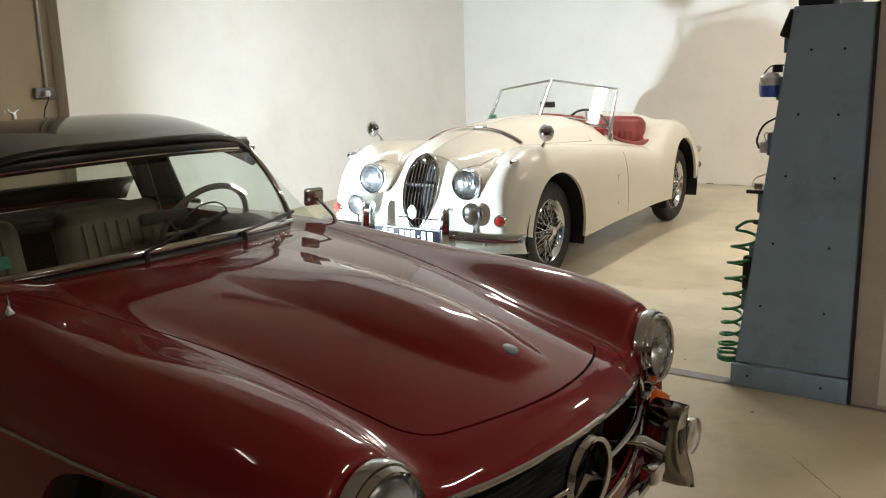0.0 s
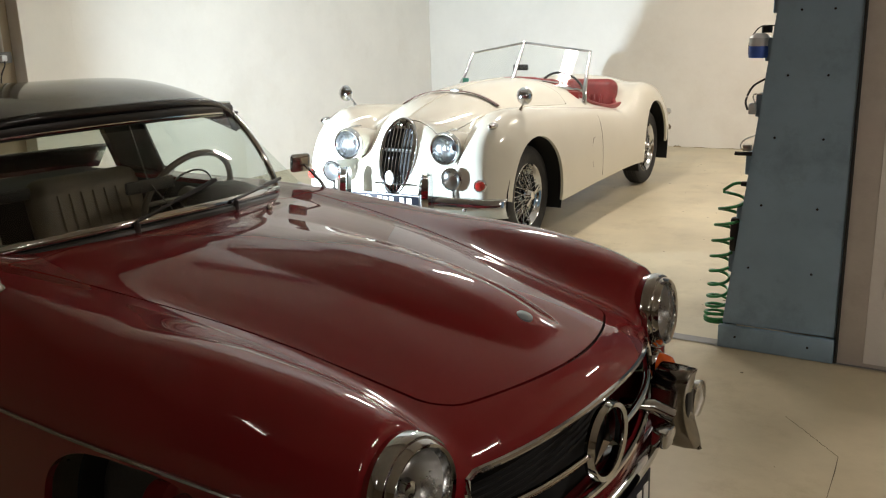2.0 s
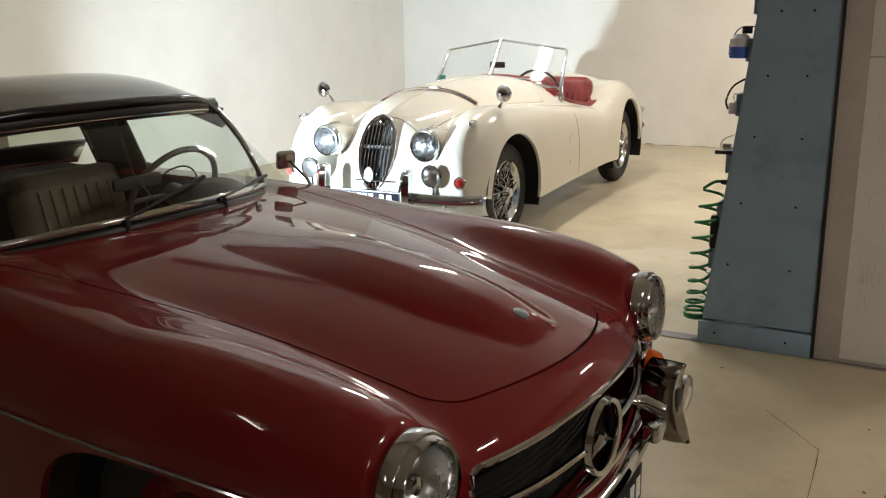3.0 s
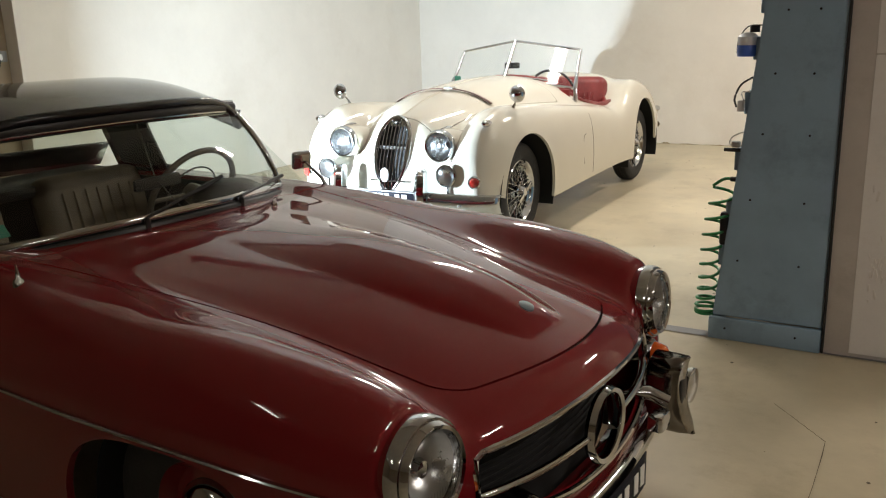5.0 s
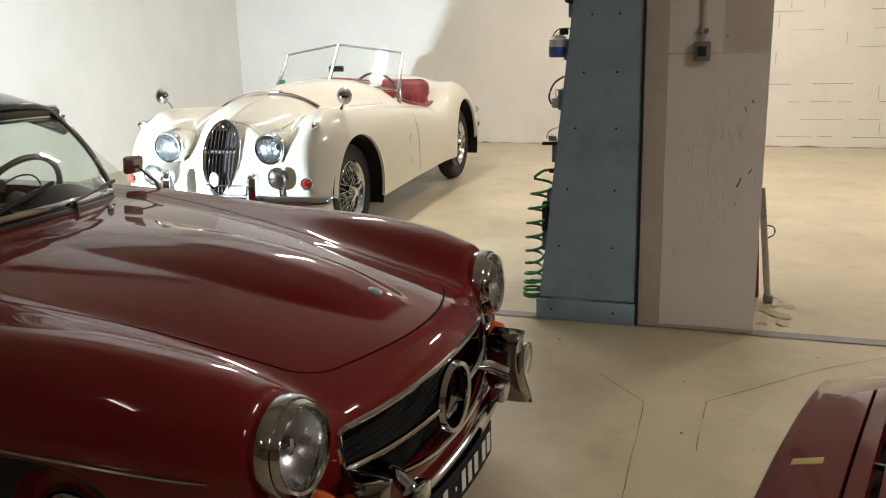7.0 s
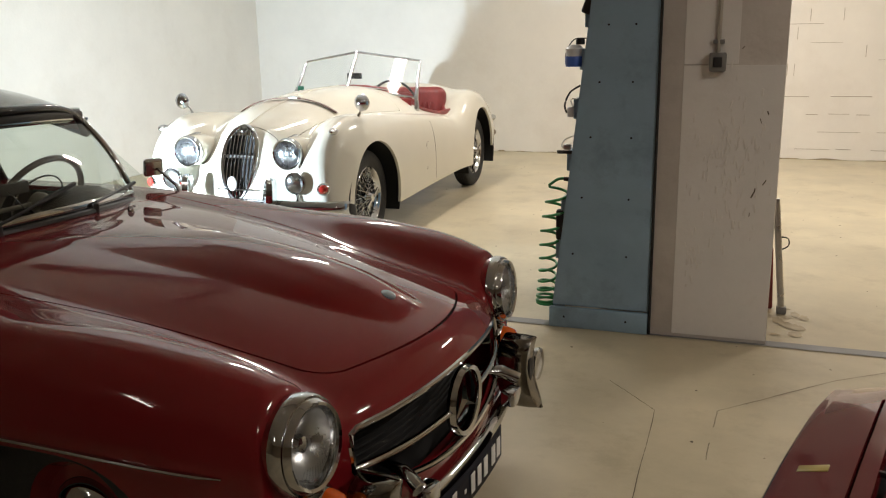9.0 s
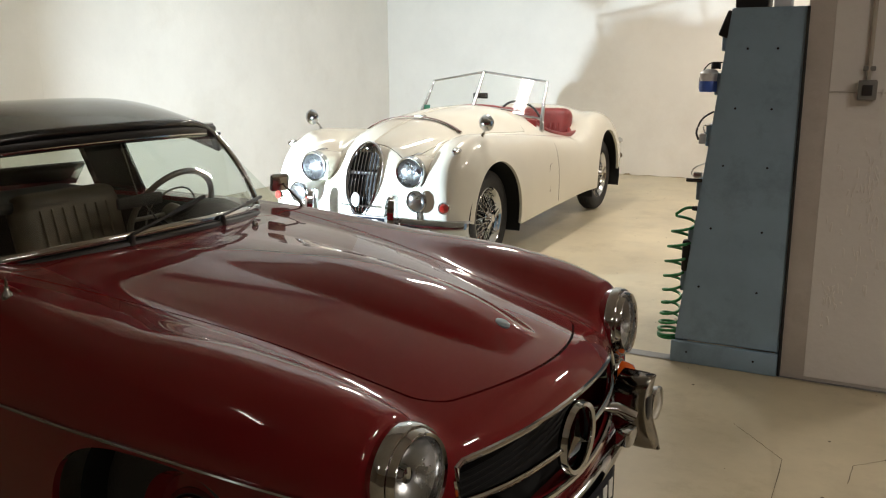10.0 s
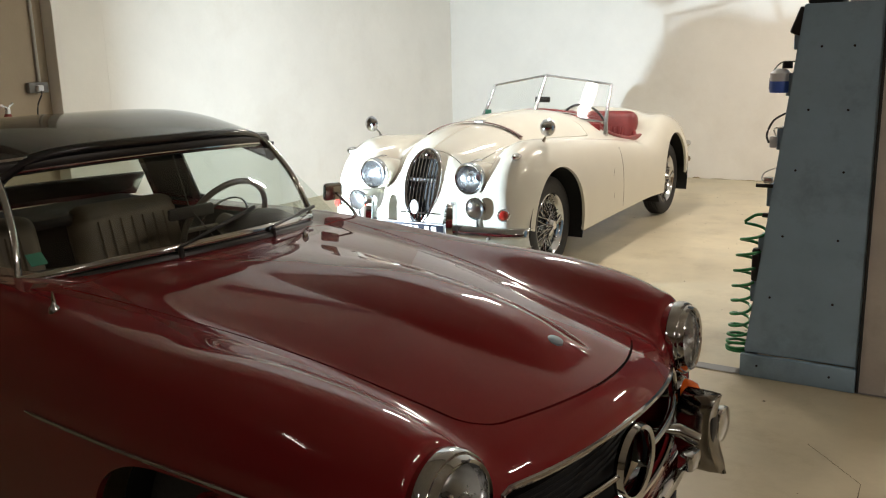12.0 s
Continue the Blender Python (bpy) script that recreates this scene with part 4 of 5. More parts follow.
cream_body()
for s in (1, -1):
    for x in (0.0, -2.6):
        wire_wheel(cream, x, 0.625 * s, s)
        wheel_well(cream, x + (0.055 if x == 0.0 else 0.06), 0.68 * s, 0.345, 0.445, s, 0.33, 0.10)
    # headlamp in its pod
    lamp = empty("headlight")
    lamp.parent = cream
    lamp.location = (0.600, 0.390 * s, 0.735)
    part("pod", revolve([(0.02, -0.40), (0.070, -0.30), (0.100, -0.16), (0.108, -0.05), (0.106, 0.0)], 40, AXIS_X), CREAM, lamp, "cream lamp pod")
    part("bezel", revolve([(0.107, -0.02), (0.110, 0.0), (0.107, 0.018), (0.100, 0.026), (0.091, 0.022), (0.090, 0.0)], 44, AXIS_X), CHROME, lamp, "chrome bezel")
    part("reflector", revolve([(0.090, 0.01), (0.08, -0.02), (0.05, -0.05), (0, -0.065)], 36, AXIS_X), STEEL, lamp)
    part("bulb_shield", revolve([(0.0, 0.005), (0.018, 0.0), (0.024, -0.015), (0.018, -0.04)], 18, AXIS_X), STEEL, lamp)
    part("lens", revolve([(0.091, 0.018), (0.07, 0.034), (0.04, 0.043), (0, 0.046)], 40, AXIS_X), LENS, lamp, "clear glass lens")
    part("lens_bars", join(*[sweep([(0.046 - 3.5 * y * y, y, -0.07), (0.046 - 3.5 * y * y, y, 0.07)], 0.0015, 5) for y in np.linspace(-0.05, 0.05, 7)]), LENS, lamp)
    part("lamp_fin", sweep([(-0.02, 0, 0.108), (-0.10, 0, 0.112), (-0.16, 0, 0.108)], [0.004, 0.009, 0.004], 8), CHROME, lamp)
    # fog lamp on a stalk
    fog = empty("fog_lamp")
    fog.parent = cream
    fog.location = (0.688, 0.480 * s, 0.556)
    part("shell", revolve([(0.0, -0.075), (0.03, -0.07), (0.06, -0.04), (0.073, -0.005), (0.073, 0.008), (0.066, 0.012)], 32, AXIS_X), CHROME, fog, "round chrome fog lamp")
    part("lens", revolve([(0.067, 0.008), (0.045, 0.018), (0, 0.024)], 32, AXIS_X), LENS, fog)
    part("reflector", revolve([(0.066, 0.004), (0.04, -0.03), (0, -0.045)], 28, AXIS_X), STEEL, fog)
    part("stalk", sweep([(-0.02, 0, -0.07), (-0.02, 0, -0.15)], 0.009, 8), CHROME, fog)
    # red side lamp
    red = empty("indicator")
    red.parent = cream
    red.location = (J_BODY.front(0.672, 0.52) + 0.004, 0.672 * s, 0.520)
    red.rotation_euler = (0, 0, radians(24 * s))
    part("base", revolve([(0.042, -0.06), (0.041, 0.0), (0.034, 0.008)], 28, AXIS_X), CHROME, red)
    part("lens", revolve([(0.033, 0.004), (0.028, 0.02), (0.014, 0.028), (0, 0.03)], 28, AXIS_X), REDLENS, red, "round red glass lens")
    # wing mirror and small marker lamp on the wing
    mir = empty("wing_mirror")
    mir.parent = cream
    mir.location = (0.10, 0.680 * s, J_BODY.top(0.10, 0.68))
    part("stem", sweep([(0, 0, -0.01), (0.0, 0.02 * s, 0.03), (0.03, 0.045 * s, 0.075)], [0.016, 0.006, 0.006], 8), CHROME, mir)
    part("head", moved(revolve([(0.0, 0.035), (0.03, 0.030), (0.05, 0.015), (0.058, 0.0), (0.055, -0.006), (0.0, -0.006)], 30), Matrix.Translation((0.045, 0.055 * s, 0.095)) @ AXIS_X), CHROME, mir, "round chrome mirror head")
    mk = part("marker_lamp", revolve([(0.0, 0.055), (0.014, 0.05), (0.023, 0.03), (0.024, 0.0), (0.012, -0.05), (0, -0.08)], 20, Matrix.Translation((0.47, 0.672 * s, J_BODY.top(0.47, 0.672) + 0.012)) @ AXIS_X), CHROME, cream, "small chrome marker lamp")


def cream_front():
    grille = empty("grille")
    grille.parent = cream
    c = (0.0, 0.660)

    nose = cream_nose

    rim = [(nose(c[1] + 0.242 * math.sin(a)), 0.130 * (1 + 0.16 * math.sin(a)) * math.cos(a), c[1] + 0.242 * math.sin(a)) for a in np.linspace(0, 2 * math.pi, 60, endpoint=False)]
    part("rim", sweep(rim, 0.014, 10, True), CHROME, grille, "oval chrome grille surround")
    for k in range(9):
        y = -0.112 + 0.028 * k
        h = 0.236 * math.sqrt(max(1 - (y / 0.136) ** 2, 0.02))
        part("slat", sweep([(nose(z) + 0.004, y, z) for z in np.linspace(c[1] - h, c[1] + h, 14)], 0.0055, 8), CHROME, grille, "curved chrome slat")
    back = [[(nose(z) - 0.10, y, z) for y in np.linspace(-0.135, 0.135, 6)] for z in np.linspace(0.43, 0.83, 12)]
    part("backing", clip_grid(np.array(back), np.ones((12, 6))), DARK, grille)
    part("cross_bar", sweep([(nose(0.70) - 0.03, -0.12, 0.70), (nose(0.70) - 0.03, 0.12, 0.70)], 0.012, 8), STEEL, grille)
    part("top_badge", revolve([(0, 0.012), (0.022, 0.010), (0.030, 0.004), (0.031, -0.01)], 28, Matrix.Translation((nose(0.885) + 0.012, 0, 0.888)) @ Matrix.Rotation(radians(62), 4, "Y")), DIMCHROME, grille, "small round dark badge")
    part("club_badge", revolve([(0, 0.012), (0.025, 0.011), (0.038, 0.006), (0.04, -0.004)], 14, Matrix.Translation((nose(0.53) + 0.03, -0.02, 0.530)) @ AXIS_X @ Matrix.Diagonal((1.25, 0.85, 1, 1))), PLATEWHITE, grille, "white enamel badge")
    part("club_badge_bar", sweep([(nose(0.5) + 0.02, -0.14, 0.49), (nose(0.5) + 0.02, 0.14, 0.49)], 0.006, 8), CHROME, grille)

    bumper = empty("front_bumper")
    bumper.parent = cream
    ys = np.linspace(-0.845, 0.845, 48)
    rows = []
    for y in ys:
        x = 0.735 - 0.06 * y * y - 1.9 * max(abs(y) - 0.66, 0) ** 2
        prof = [(-0.030, -0.052), (-0.006, -0.058), (0.006, -0.040), (0.012, -0.020), (0.022, -0.012), (0.026, 0.010), (0.018, 0.036), (0.002, 0.052), (-0.03, 0.050)]
        rows.append([(x + a, y, 0.385 + 1.15 * b) for a, b in prof])
    thicken(part("blade", clip_grid(np.array(rows), np.ones((48, 9))), COOLCHROME, bumper, "full-width chrome bumper"), 0.004)
    for s in (1, -1):
        o = []
        for z in np.linspace(-0.10, 0.20, 20):
            t = (z - 0.05) / 0.15
            d = 0.062 + 0.012 * (1 - t * t) - 0.02 * max(t, 0)
            wdt = 0.030 * math.sqrt(max(1 - abs(t) ** 6, 0)) * (1 - 0.25 * max(t, 0)) + 0.003
            o.append([(d - 0.08, -wdt, z), (d - 0.02, -wdt, z), (d, 0, z), (d - 0.02, wdt, z), (d - 0.08, wdt, z)])
        ob = thicken(part("overrider", clip_grid(np.array(o), np.ones((20, 5))), CHROME, bumper, "tall chrome overrider"), 0.004)
        ob.location = (0.735, 0.325 * s, 0.395)
        part("bolt", revolve([(0.012, 0), (0.01, 0.008), (0, 0.01)], 14, Matrix.Translation((0.742, 0.60 * s, 0.375)) @ AXIS_X), STEEL, bumper)
    shelf = [[(0.60 + 0.11 * t - 0.10 * y * y, y, 0.405 + 0.01 * math.sin(t * 3)) for t in np.linspace(0, 1, 5)] for y in np.linspace(-0.70, 0.70, 20)]
    thicken(part("valance", clip_grid(np.array(shelf), np.ones((20, 5))), CREAM, cream), 0.01)
    plate = empty("number_plate")
    plate.parent = cream
    part("plate", box((0.792, 0.033, 0.398), (0.008, 0.545, 0.114), 0.004), PLATEBLACK, plate, "black number plate with white bars")
    part("border", sweep([(0.798, -0.233, 0.346), (0.798, 0.299, 0.346), (0.798, 0.299, 0.450), (0.798, -0.233, 0.450)], 0.003, 5, True), PLATEWHITE, plate)
    for k, wdt in zip((-0.185, -0.135, -0.09, -0.045, 0.0, 0.047, 0.09, 0.13, 0.185), (0.034, 0.034, 0.014, 0.034, 0.034, 0.034, 0.014, 0.034, 0.040)):
        part("plate_bar", box((0.7975, k + 0.036, 0.398), (0.003, wdt, 0.072 if wdt > 0.02 else 0.013), 0.001, 1), PLATEWHITE, plate)


cream_front()


def cream_cabin():
    # split windscreen in a chrome frame
    fc, tc = Vector((-1.17, 0, 1.058)), Vector((-1.40, 0, 1.352))
    screen = empty("windscreen")
    screen.parent = cream
    for s in (1, -1):
        fo, to = Vector((-1.285, 0.575 * s, 0.965)), Vector((-1.497, 0.552 * s, 1.268))
        pane = part("pane", ([fc + Vector((0, 0.012 * s, 0)), fo, to, tc + Vector((0, 0.012 * s, 0))], [(0, 1, 2, 3)]), CLEAR, screen, "flat clear glass pane")
        pane.visible_shadow = False
        part("top_rail", sweep([tc, to], 0.009, 8), CHROME, screen, "chrome top rail")
        part("bottom_rail", sweep([fc, fo], 0.011, 8), CHROME, screen)
        part("side_post", sweep([fo + Vector((0.02, 0.02 * s, -0.09)), fo + Vector((0.005, 0.012 * s, 0.0)), fo * 0.5 + to * 0.5, to], [0.022, 0.019, 0.013, 0.011], 10), CHROME, screen, "chrome side post")
        part("post_foot", box(fo + Vector((0.025, 0.02 * s, -0.09)), (0.05, 0.035, 0.04), 0.01), CHROME, screen)
        w = empty("wiper")
        w.parent = cream
        p = Vector((-1.14, 0.16 * s, 1.065))
        q = fc * 0.25 + fo * 0.75 + Vector((0.012, 0, 0.035))
        part("arm", sweep([p, p * 0.5 + q * 0.5 + Vector((0.012, 0, 0.005)), q], 0.0045, 6), CHROME, w)
        part("blade", sweep([p * 0.65 + q * 0.35, q], 0.006, 6), BLACKPLASTIC, w)
    part("centre_post", sweep([fc + Vector((0.015, 0, -0.01)), tc + Vector((0.003, 0, 0.006))], [0.018, 0.012], 10), CHROME, screen, "chrome centre post")
    # cockpit
    tub = [box((-1.8, 0, 0.38), (1.0, 1.15, 0.03)), box((-1.26, 0, 0.72), (0.03, 1.10, 0.48), 0.01), box((-2.32, 0, 0.66), (0.05, 1.10, 0.50), 0.02),
           box((-1.8, 0.60, 0.60), (1.02, 0.04, 0.42), 0.015), box((-1.8, -0.60, 0.60), (1.02, 0.04, 0.42), 0.015)]
    part("cockpit_lining", join(*tub), LEATHER, cream, "oxblood leather cockpit lining")
    edge = []
    for a in np.linspace(0, 2 * math.pi, 64, endpoint=False):
        c, s_ = math.cos(a), math.sin(a)
        x, y = -1.78 + 0.495 * math.copysign(abs(c) ** (2 / 3.2), c), 0.592 * math.copysign(abs(s_) ** (2 / 3.2), s_)
        edge.append((x, y, J_BODY.top(x, y) + 0.004))
    part("cockpit_roll", sweep(edge, 0.020, 8, True), LEATHER, cream, "padded oxblood leather edge")
    for s in (1, -1):
        seat = empty("seat")
        seat.parent = cream
        seat.location = (-1.85, 0.28 * s, 0.40)
        part("cushion", box((0.10, 0, 0.12), (0.50, 0.50, 0.18), 0.06, 4), LEATHER, seat)
        back = box((0, 0, 0), (0.17, 0.52, 0.56), 0.075, 5)
        turn = Matrix.Translation((-0.27, 0, 0.33)) @ Matrix.Rotation(radians(-16), 4, "Y")
        part("backrest", moved(back, turn), LEATHER, seat, "rounded oxblood leather backrest")
        part("pleats", moved(join(*[sweep([(0.09, y, -0.20), (0.10, y, 0.0), (0.088, y, 0.12)], 0.016, 6) for y in np.linspace(-0.16, 0.16, 7)]), turn), LEATHER, seat)
    part("dashboard", box((-1.30, 0, 0.875), (0.06, 1.06, 0.17), 0.02), LEATHER, cream, "oxblood leather dashboard")
    wheel = empty("steering_wheel")
    wheel.parent = cream
    wheel.matrix_local = Matrix.Translation((-1.52, 0.29, 0.905)) @ Matrix.Rotation(radians(-72), 4, "Y")
    part("rim", sweep([(0.205 * math.cos(a), 0.205 * math.sin(a), 0) for a in np.linspace(0, 2 * math.pi, 44, endpoint=False)], 0.011, 8, True), BLACKPLASTIC, wheel, "black rim")
    part("spokes", join(*[sweep([(0, 0, -0.02), (0.2 * math.cos(a), 0.2 * math.sin(a), 0)], 0.007, 6) for a in (0, math.pi / 2, math.pi, 3 * math.pi / 2)]), STEEL, wheel)
    part("boss", revolve([(0, 0.02), (0.03, 0.015), (0.035, -0.02), (0.02, -0.2)], 20), BLACKPLASTIC, wheel)
    part("inside_mirror", box((-1.32, 0.0, 1.150), (0.018, 0.14, 0.05), 0.008), BLACKPLASTIC, cream)
    # leather strap over the bonnet with its buckle
    strap = []
    for y in np.linspace(-0.40, 0.40, 41):
        strap.append((-0.13, y, J_BODY.top(-0.13, y) + 0.012))
    band = [[(x + dx, y, J_BODY.top(x, y) + 0.012) for dx in (-0.018, 0.018)] for x, y, z in strap]
    thicken(part("bonnet_strap", clip_grid(np.array(band), np.ones((41, 2))), STRAP, cream, "brown leather bonnet strap"), 0.004)
    part("strap_buckle", box((-0.13, 0.06, J_BODY.top(-0.13, 0.06) + 0.02), (0.06, 0.075, 0.014), 0.005), STEEL, cream, "metal buckle")
    for y in (0.0,):
        line = [(x, y, J_BODY.top(x, y) + 0.001) for x in np.linspace(-1.0, 0.44, 40)]
        part("bonnet_bead", sweep(line, 0.0035, 5), CREAM, cream)
    # door gap lines and side vent seam, rear lamp
    for s in (1, -1):
        def flank(x, z):
            return J_BODY.flank(x, z)

        part("door_gap", sweep([(-1.20, s * (flank(-1.20, z) + 0.0005), z) for z in np.linspace(0.30, 0.78, 10)], 0.0016, 4), SEAMDARK, cream)
        hatch = [(-0.93, 0.40), (-0.93, 0.60), (-0.95, 0.625), (-1.0, 0.63)]
        part("side_hatch_gap", sweep([(x - 0.05, s * (flank(x - 0.05, z) + 0.0005), z) for x, z in hatch], 0.0014, 4), SEAMDARK, cream)
        part("tail_lamp", revolve([(0, -0.05), (0.03, -0.045), (0.035, 0.0), (0.02, 0.06)], 20, Matrix.Translation((-3.20, 0.70 * s, 0.62)) @ AXIS_X), CHROME, cream)
    part("rear_bumper", sweep(smooth_line([(-3.26, 0.70, 0.46), (-3.34, 0.62, 0.45), (-3.44, 0.4, 0.45), (-3.47, 0, 0.45), (-3.44, -0.4, 0.45), (-3.34, -0.62, 0.45), (-3.26, -0.70, 0.46)], 6), 0.03, 10), CHROME, cream)


cream_cabin()
things = [((-1.10, -0.10, 1.005), REDPLASTIC, "red cloth pouch", (0.10, 0.09, 0.03)), ((-1.13, 0.12, 1.0), BLUEPLASTIC, "blue folded paper", (0.09, 0.20, 0.02))]
for at, mat, label, size in things:
    ob = part("cowl_item", box((at[0] - 0.16, at[1], at[2] - 0.02), size, 0.008), mat, cream, label)
part("sticker", box((-1.262, -0.50, 1.03), (0.003, 0.06, 0.07), 0.001, 1), TEALPAPER, cream, "green paper sticker")


# ---- pillar, tool rack and what hangs on it ----
pillar = part("pillar", box(((0.965 + 1.52) / 2, 2.0 + 0.30, CEIL / 2), (1.52 - 0.965, 0.60, CEIL), 0.008), PILLARPAINT)
pillar.matrix_world = BUILD
tagged(pillar, "scuffed grey-white painted concrete pillar", "pillar", kind="structure")

box_sw = empty("switch_box", BUILD @ Matrix.Translation((1.225, 2.0, 1.345)))
tagged(box_sw, "dark grey surface switch box on the pillar", "switch")
part("housing", box((0, -0.025, 0), (0.075, 0.05, 0.085), 0.008), GREYPLASTIC, box_sw)
part("rocker", box((0, -0.052, 0), (0.04, 0.008, 0.045), 0.003), BLACKPLASTIC, box_sw)
part("conduit", sweep([(0, -0.014, 0.04), (0, -0.014, CEIL - 1.36)], 0.010, 10), CONDUIT, box_sw, "grey conduit up the pillar")
for z in (0.09, 0.5, 0.9):
    part("clip", box((0, -0.012, z), (0.05, 0.022, 0.02), 0.004), GREYPLASTIC, box_sw)

light_coat = part("light_coat", box(((1.075 + 1.517) / 2, 1.999, 0.675), (0.442, 0.004, 1.31), 0.001, 1), PILLARLIGHT, pillar, "lighter worn paint coat")
part("upper_coat", box(((1.075 + 1.315) / 2, 1.999, (1.334 + CEIL) / 2), (0.24, 0.004, CEIL - 1.338), 0.001, 1), PILLARLIGHT, pillar, "lighter worn paint coat")
scars = []
rnd = random.Random(9)
for i in range(190):
    cu, cz = (1.33, 0.93) if i < 120 else ((1.30, 0.62) if i < 160 else (1.16, 0.40))
    u, z = rnd.gauss(cu, 0.085 if i < 160 else 0.022), rnd.gauss(cz, 0.13 if i < 160 else 0.07)
    if 1.09 < u < 1.50 and z > 0.05:
        w, h = rnd.uniform(0.003, 0.009), rnd.uniform(0.008, 0.05)
        scars.append(moved(box((0, 0, 0), (w, 0.005, h), 0.0012, 1), Matrix.Translation((u, 1.9967, z)) @ Matrix.Rotation(rnd.gauss(0, 0.18), 4, "Y")))
tagged(part("paint_scars", join(*scars), SCARPAINT, pillar, "raised pale paint scars"), kind="stuff")
chips = []
for i in range(8):
    u, z = rnd.gauss(1.42, 0.05), rnd.gauss(0.85, 0.16)
    if u < 1.505:
        chips.append(moved(box((0, 0, 0), (rnd.uniform(0.003, 0.008), 0.003, rnd.uniform(0.008, 0.03)), 0.0008, 1), Matrix.Translation((u, 1.9962, z)) @ Matrix.Rotation(rnd.gauss(0, 0.3), 4, "Y")))
tagged(part("paint_chips", join(*chips), CRACK, pillar, "dark chips in the paint"), kind="stuff")

rack = tagged(empty("tool_rack", BUILD @ Matrix.Translation((0, 2.0, 0))), "blue-grey steel tool rack against the pillar", "tool rack")
TOPZ = 1.70


def rack_left(z):
    return 0.457 + (0.645 - 0.457) * z / TOPZ


bm = bmesh.new()
front = [bm.verts.new(p) for p in ((0.957, 0, 0.115), (rack_left(0.115), 0, 0.115), (rack_left(TOPZ), 0, TOPZ), (0.965, 0, TOPZ))]
bm.faces.new(front)
ret = bmesh.ops.extrude_face_region(bm, geom=bm.faces[:])
bmesh.ops.translate(bm, vec=(0, 0.03, 0), verts=[v for v in ret["geom"] if isinstance(v, bmesh.types.BMVert)])
bmesh.ops.recalc_face_normals(bm, faces=bm.faces)
bmesh.ops.bevel(bm, geom=bm.edges[:], offset=0.004, segments=2, affect="EDGES")
part("side_panel", bm, BLUESTEEL, rack, "blue-grey steel end panel")
part("kick_plate", box(((0.457 + 0.957) / 2, -0.006, 0.055), (0.50, 0.03, 0.108), 0.005), BLUESTEEL, rack, "blue-grey steel kick plate")
part("rubber_edge", box((0.966, 0.012, TOPZ / 2), (0.012, 0.05, TOPZ), 0.003, 1), RUBBER, rack, "black edge strip")
part("back_panel", moved(box((0, 0, 0), (0.02, 0.9, TOPZ), 0.004, 1), Matrix.Translation((0.95, 0.48, TOPZ / 2))), BLUESTEEL, rack)
lean = math.atan2(0.645 - 0.457, TOPZ)
part("tool_face", moved(box((0, 0, 0), (0.015, 0.9, TOPZ), 0.004, 1), Matrix.Translation((0.558, 0.48, TOPZ / 2)) @ Matrix.Rotation(lean, 4, "Y")), BLUESTEEL, rack)
part("far_panel", moved(box((0, 0, 0), (0.36, 0.02, TOPZ - 0.02), 0.004, 1), Matrix.Translation((0.77, 0.93, TOPZ / 2))), BLUESTEEL, rack)
part("top_tray", box((0.80, 0.48, TOPZ - 0.02), (0.30, 0.88, 0.02), 0.004, 1), BLUESTEEL, rack)
for z, a, b in ((1.521, 0.723, 0.851), (1.254, 0.686, 0.844), (0.988, 0.649, 0.845), (0.686, 0.612, 0.843), (0.394, 0.572, 0.840), (0.060, 0.535, 0.850)):
    for u in (a, b):
        part("rivet", revolve([(0.0055, -0.002), (0.005, 0.003), (0, 0.004)], 10, Matrix.Translation((u, -0.001 if z > 0.1 else -0.022, z)) @ Matrix.Rotation(radians(90), 4, "X")), SEAMDARK, rack)
for z in (1.56, 1.36, 1.12, 0.86, 0.62, 0.40):
    part("shelf_bracket", box((rack_left(z) - 0.012, 0.10, z), (0.035, 0.10, 0.10), 0.006), BLUESTEEL, rack)


def rack_item(name, label, category, pieces):
    root = tagged(empty(name, BUILD @ Matrix.Translation((0, 2.0, 0))), label, category)
    for pname, data, mat in pieces:
        part(pname, data, mat, root)
    return root


x = rack_left(1.40)
rack_item("spray_bottle", "clear and blue plastic bottle hung on the rack", "bottle", [
    ("bottle", revolve([(0, 0), (0.042, 0.0), (0.045, 0.01), (0.045, 0.045), (0.043, 0.05)], 24, Matrix.Translation((x - 0.062, 0.07, 1.325))), BLUEPLASTIC),
    ("upper", revolve([(0.043, 0.05), (0.045, 0.085), (0.03, 0.10), (0.012, 0.105)], 24, Matrix.Translation((x - 0.062, 0.07, 1.325))), WHITEPLASTIC),
    ("cap", revolve([(0.022, 0.0), (0.022, 0.03), (0, 0.032)], 18, Matrix.Translation((x - 0.035, 0.07, 1.43))), BLACKPLASTIC),
    ("wire", sweep(smooth_line([(x, 0.05, 1.46), (x - 0.06, 0.05, 1.455), (x - 0.10, 0.06, 1.40), (x - 0.105, 0.06, 1.34)], 6), 0.003, 6), BLACKPLASTIC)])
x = rack_left(1.15)
rack_item("tool_cable", "black cable looped from the rack with a pale plug", "cable", [
    ("loop", sweep(smooth_line([(x, 0.05, 1.235), (x - 0.05, 0.05, 1.20), (x - 0.075, 0.05, 1.14), (x - 0.065, 0.05, 1.10)], 8), 0.005, 6), BLACKPLASTIC),
    ("plug", box((x - 0.045, 0.06, 1.105), (0.035, 0.03, 0.05), 0.006), WHITEPLASTIC),
    ("hook", sweep(smooth_line([(x - 0.01, 0.05, 1.17), (x - 0.045, 0.05, 1.165), (x - 0.03, 0.05, 1.12)], 5), 0.003, 6), STEEL)])
x = rack_left(0.93)
